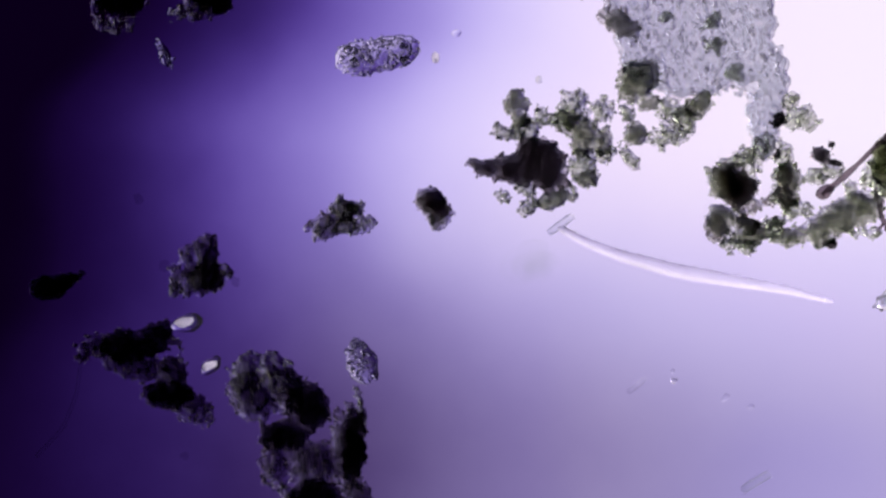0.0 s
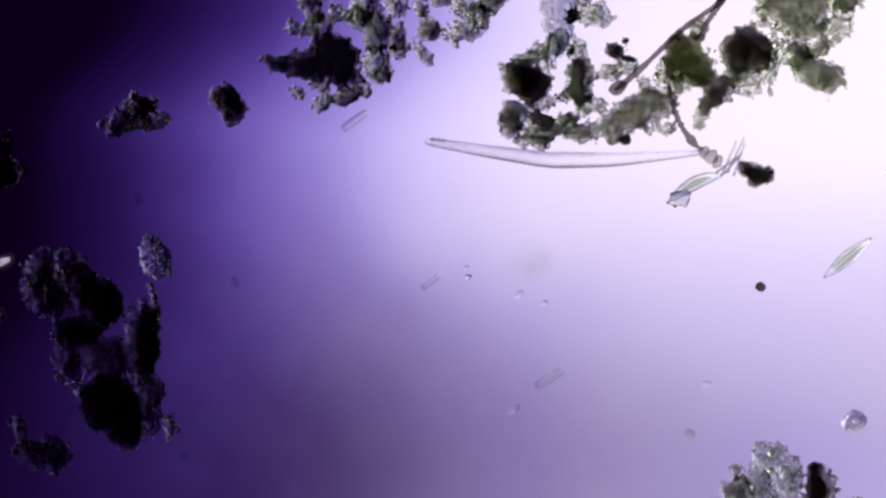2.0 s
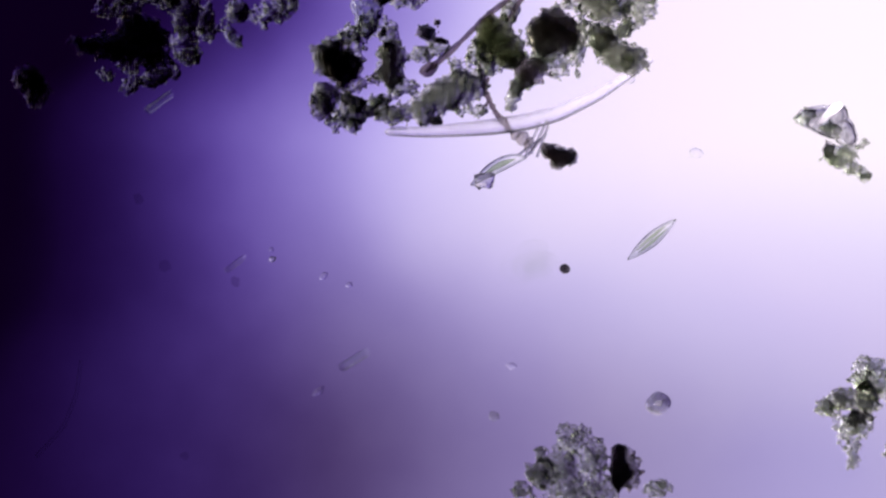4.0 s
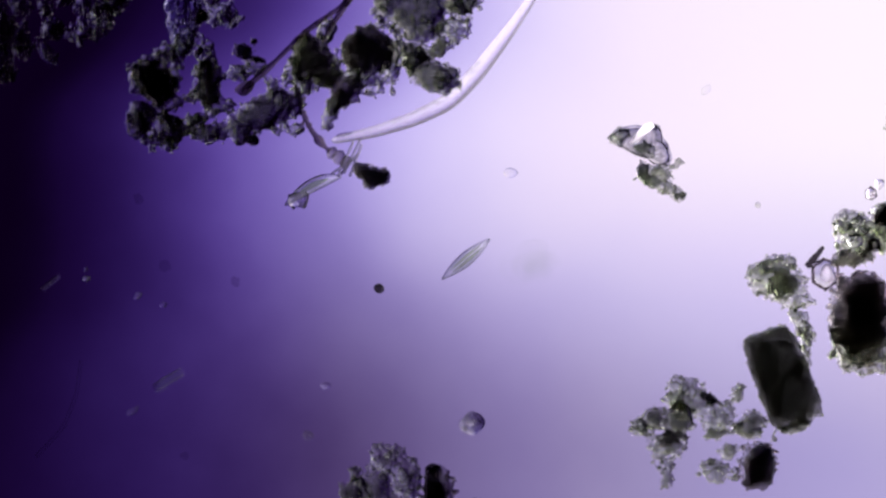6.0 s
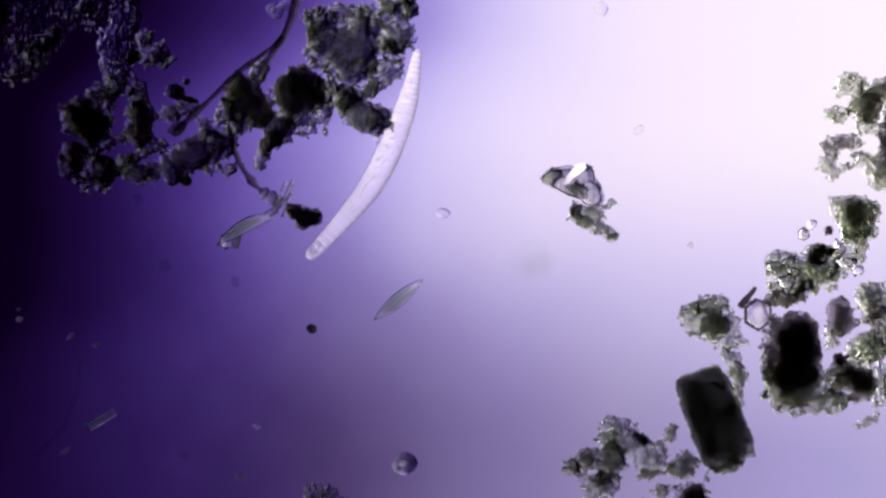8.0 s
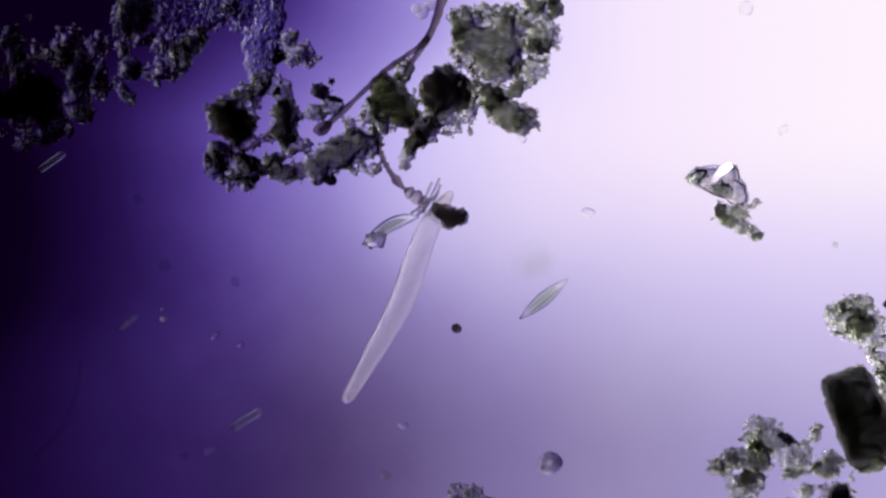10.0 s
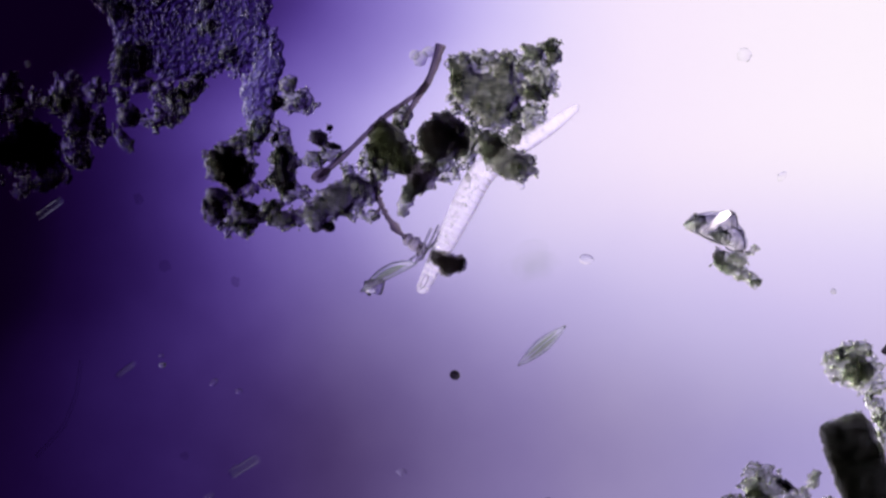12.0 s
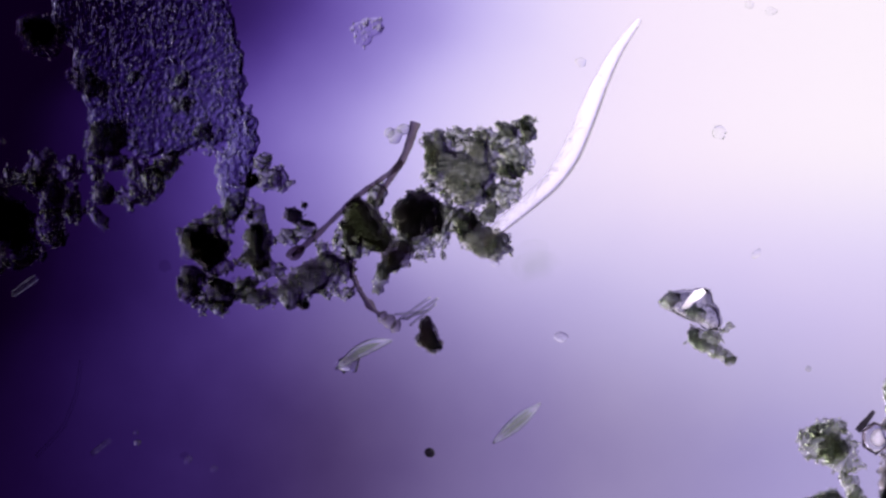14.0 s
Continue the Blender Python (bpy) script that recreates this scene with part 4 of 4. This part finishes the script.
for i in range(10):
    if i:
        pl.f.append([pl.n - len(ICO[3][0]), pl.n - len(ICO[3][0]) + BESIDE[3], pl.n])
    pl.blob((0, 0, 0.004), ((46 - 4.3 * i) * k, (34 - 3.2 * i) * k, 0.003), 3, 0.22, 0.4)
part("film", pl, M_SMUDGE, smudge)

hairline = new("dust_hair")
k = (CAM_H - FIELD_Z) / CAM_H * U
hairline.location = ((105 - 784) * k, (441 - 740) * k, FIELD_Z + 0.001)
tagged(hairline, "faint curved hair of dust on the lamp glass", "dust", "dust on the lamp glass")
pl = Pile()
pl.tube([((a - 105) * k, (740 - b) * k, 0.004) for a, b in smooth_line([(140, 640), (132, 700), (108, 760), (60, 810)], 16)], [0.0022] * 16, 6)
part("strand", pl, M_FAINT, hairline)

# ---- the worm ----
# midlines, head first, in units of the view (right, down) at each time
WORM = {}
WORM[0.0] = [(985, 398), (1035, 425), (1100, 450), (1200, 477), (1300, 494), (1400, 511), (1475, 531)]
WORM[0.5] = [(983, 334), (1090, 371), (1200, 399), (1300, 412), (1400, 428), (1450, 443), (1497, 467)]
WORM[1.0] = [(1003, 341), (1143, 375), (1230, 391), (1310, 403), (1370, 410), (1430, 430), (1507, 473)]
WORM[1.5] = [(850, 315), (940, 331), (1050, 347), (1150, 359), (1250, 376), (1360, 396)]
WORM[2.0] = [(750, 249), (855, 266), (972, 283), (1088, 282), (1160, 276), (1250, 268)]
WORM[2.5] = [(782, 248), (877, 262), (1010, 273), (1143, 253), (1210, 238), (1277, 219)]
WORM[3.0] = [(742, 247), (820, 255), (930, 259), (1000, 258), (1060, 250), (1130, 232), (1190, 206), (1240, 177)]
WORM[5.5] = [(680, 245), (750, 235), (850, 211), (930, 183), (980, 157), (1040, 103), (1080, 60), (1125, 22)]
WORM[6.0] = [(588, 256), (662, 241), (734, 218), (796, 188), (846, 137), (894, 74), (924, 32), (950, -5), (970, -50)]
WORM[6.5] = [(485, 268), (563, 243), (635, 217), (692, 191), (732, 153), (768, 98), (790, 52), (808, 0), (817, -60)]
WORM[7.0] = [(573, 287), (620, 252), (660, 220), (702, 185), (737, 130), (765, 72), (790, 5), (803, -60), (815, -130)]
WORM[9.3] = [(537, 672), (575, 605), (612, 530), (640, 460), (655, 410), (664, 360)]
WORM[9.5] = [(597, 672), (632, 605), (668, 530), (697, 460), (713, 400), (724, 345)]
WORM[10.0] = [(606, 712), (655, 628), (705, 540), (735, 455), (752, 408), (772, 372), (795, 338)]
WORM[10.5] = [(760, 612), (798, 530), (830, 450), (852, 380), (870, 335), (895, 278), (922, 240)]
WORM[11.0] = [(797, 558), (822, 490), (852, 410), (872, 345), (897, 270), (922, 220), (948, 180), (965, 155)]
WORM[11.5] = [(810, 488), (840, 412), (875, 332), (905, 262), (937, 195), (970, 162), (1010, 149), (1048, 144)]
WORM[12.0] = [(738, 516), (770, 450), (802, 388), (840, 312), (880, 268), (930, 244), (975, 217), (1020, 183)]
WORM[12.5] = [(706, 572), (730, 520), (762, 463), (810, 410), (860, 370), (920, 331), (980, 277), (1040, 230)]
WORM[13.0] = [(712, 560), (745, 515), (790, 460), (840, 415), (900, 365), (955, 310), (1000, 247), (1040, 207), (1080, 184)]
WORM[13.5] = [(818, 455), (874, 416), (916, 384), (966, 340), (1006, 295), (1040, 238), (1072, 180), (1105, 133), (1150, 100)]
WORM[14.0] = [(844, 436), (884, 401), (936, 357), (976, 321), (1009, 275), (1036, 212), (1064, 143), (1093, 86), (1135, 29)]


# while it is drawn in: parts of the body, and the parts of the length that they take up
GATHERED = {9.3: ((0, 0.60, 1), (0, 0.86, 1)), 9.5: ((0, 0.60, 1), (0, 0.86, 1)), 10.0: ((0, 0.68, 1), (0, 0.86, 1)), 10.5: ((0, 0.5, 0.68, 1), (0, 0.58, 0.68, 1))}


def settle(t):
    """Small correction of the midline, right and down."""
    if t <= 3.0:
        return np.array([1.0, 4.0 if t in (0.0, 2.5) else 1.0])
    return np.array({5.5: (-2, -6), 6.0: (-2, -7), 6.5: (-2, -7), 7.0: (0, -3), 14.0: (0, 2), 12.0: (5, 4), 12.5: (3, 2), 13.0: (6, 6), 13.5: (-3, -2)}.get(t, (3, 3)), float)


RINGS = 36
BODY = ((0.0, 9), (0.02, 11.5), (0.1, 15), (0.25, 20), (0.4, 24), (0.5, 24.5), (0.62, 22.5), (0.75, 18), (0.88, 12.5), (0.97, 8), (1.0, 5))
# roll of the flattened body about its length, in degrees: on edge at first, lying flat as it turns back
ROLL = ((0.0, -86), (0.5, -112), (1.5, -112), (2.0, -66), (3.2, -64), (5.3, -62), (7.0, -62), (9.3, 34), (10.0, 30), (10.5, 12), (11.0, -8), (12.0, -16), (12.5, -25), (13.0, -45), (14.0, -52))
FLATNESS = 0.50
# cross-section of the body, as parts of its girth: a slightly flattened round
FLANK = [(math.cos(k * math.pi / 10), FLATNESS * math.sin(k * math.pi / 10)) for k in range(20)]


def girth(s):
    return np.interp(s, [b[0] for b in BODY], [b[1] for b in BODY])


def midline(t, s):
    """Points and headings of the midline on the slide, at the parts s of its length."""
    p = np.array(WORM[t], float) + settle(t) - shift_at(t)
    q = smooth_line(p, 60)
    d = np.r_[0, np.cumsum(np.linalg.norm(np.diff(q, axis=0), axis=1))]
    d /= d[-1]
    if t in GATHERED:       # the tail is drawn in
        s = np.interp(s, *GATHERED[t])
    pts = np.stack([np.interp(s, d, q[:, 0]), np.interp(s, d, q[:, 1])], 1)
    h = np.stack([np.interp(np.clip(s + 0.02, 0, 1), d, q[:, i]) - np.interp(np.clip(s - 0.02, 0, 1), d, q[:, i]) for i in (0, 1)], 1)
    return pts, np.degrees(np.arctan2(-h[:, 1], h[:, 0]))


def build_worm():
    ob = new("worm")
    tagged(ob, "pale see-through worm with tapering ends gliding over the slide", "worm")
    segs = []
    step = 530.0 / RINGS
    for i in range(RINGS):
        s0, s1 = i / RINGS, (i + 1) / RINGS
        xs = np.linspace(-0.51, 0.51, 5)
        ss = np.clip(s0 + (xs + 0.5) * (s1 - s0), 0, 1)
        r = girth(ss)
        pl = Pile()
        if i in (0, RINGS - 1):
            k = np.linspace(0, 1, 7)
            e = -1 if i == 0 else 1
            xs = e * (-0.56 + 1.0 * k)
            r = girth(0.02 if i == 0 else 0.975) * np.sqrt(np.maximum(0.004, 1 - k ** 2.2))
            if e < 0:
                xs, r = xs[::-1], r[::-1]
            pl.profile([a * step * U for a in xs], r * U, FLANK, True)
        else:
            pl.profile([a * step * U for a in xs], r * U, FLANK, False)
        seg = part("body_segment", pl, M_WORM, ob)
        # inner grains ride on their piece of the body
        count = 6 if 7 < i < 22 else 2 if 2 < i < 30 and i % 2 else 0
        if count:
            gp = Pile()
            for _ in range(count):
                rr = RNG.uniform(1.3, 2.9)
                off = RNG.normal(0, 0.28)
                gp.blob((RNG.uniform(-0.45, 0.45) * step * U, off * girth(s0) * U, 0.48 * math.sqrt(max(0.1, 1 - off * off)) * girth(s0) * U), (rr * 1.3 * U, rr * U, rr * 0.6 * U), 1, 0.25)
            part("inner_grain", gp, M_INNER, seg, kind="stuff")
        segs.append(seg)
    gp = Pile()
    gp.tube([((4 + 13 * math.cos(a)) * U, 5 * math.sin(a) * U, 6.5 * U) for a in np.linspace(0, 6.283, 25)], [1.5 * U] * 25, 6)
    part("mouth_vesicle", gp, M_CRYSTAL, segs[1], "clear oval vesicle behind the mouth")
    return ob, segs


worm, worm_segments = build_worm()


# ---- all that moves ----
def motions():
    times = sorted({r[0] for r in STAGE})
    for ob, drift in RIDERS:
        base = (ob["ux"], ob["uy"])
        turn0 = math.degrees(ob.rotation_euler.z)
        rows = []
        when = sorted(set(times) | {d[0] for d in drift})
        for t in when:
            sh = shift_at(t)
            dx = dy = dr = 0.0
            if drift:
                ts = [d[0] for d in drift]
                dx, dy, dr = (float(np.interp(t, ts, [d[k] for d in drift])) for k in (1, 2, 3))
            x, y = place(base[0] + sh[0] + dx, base[1] + sh[1] + dy)
            rows.append((t, pose(x, y, 0.0, 0, 0, turn0 + dr)))
        walk(ob, rows)
    # the worm: its root glides with its middle, its pieces follow the bends
    s = (np.arange(RINGS) + 0.5) / RINGS
    known = sorted(WORM)
    lines = {t: midline(t, s) for t in known}
    when = sorted(set(known) | {3.2, 4.25, 5.3, 7.2, 8.25})
    roots, rows = [], [[] for _ in range(RINGS)]
    last = None
    for t in when:
        if t in lines:
            pts, ang = lines[t]
        else:
            a = max(k for k in known if k < t)
            b = min(k for k in known if k > t)
            f = (t - a) / (b - a)
            pts = lines[a][0] * (1 - f) + lines[b][0] * f
            d = (lines[b][1] - lines[a][1] + 180) % 360 - 180
            ang = lines[a][1] + f * d
        mid = pts.mean(axis=0)
        x, y = place(*(mid + shift_at(t)))
        roll = float(np.interp(t, [a for a, _ in ROLL], [b for _, b in ROLL]))
        rise = 24.5 * math.hypot(math.sin(radians(roll)), FLATNESS * math.cos(radians(roll))) + 1
        roots.append((t, pose(x, y, rise * U)))
        for i in range(RINGS):
            rows[i].append((t, pose((pts[i, 0] - mid[0]) * U, (mid[1] - pts[i, 1]) * U, 0, roll, 0, ang[i])))
    walk(worm, roots)
    for seg, r in zip(worm_segments, rows):
        walk(seg, r)


motions()
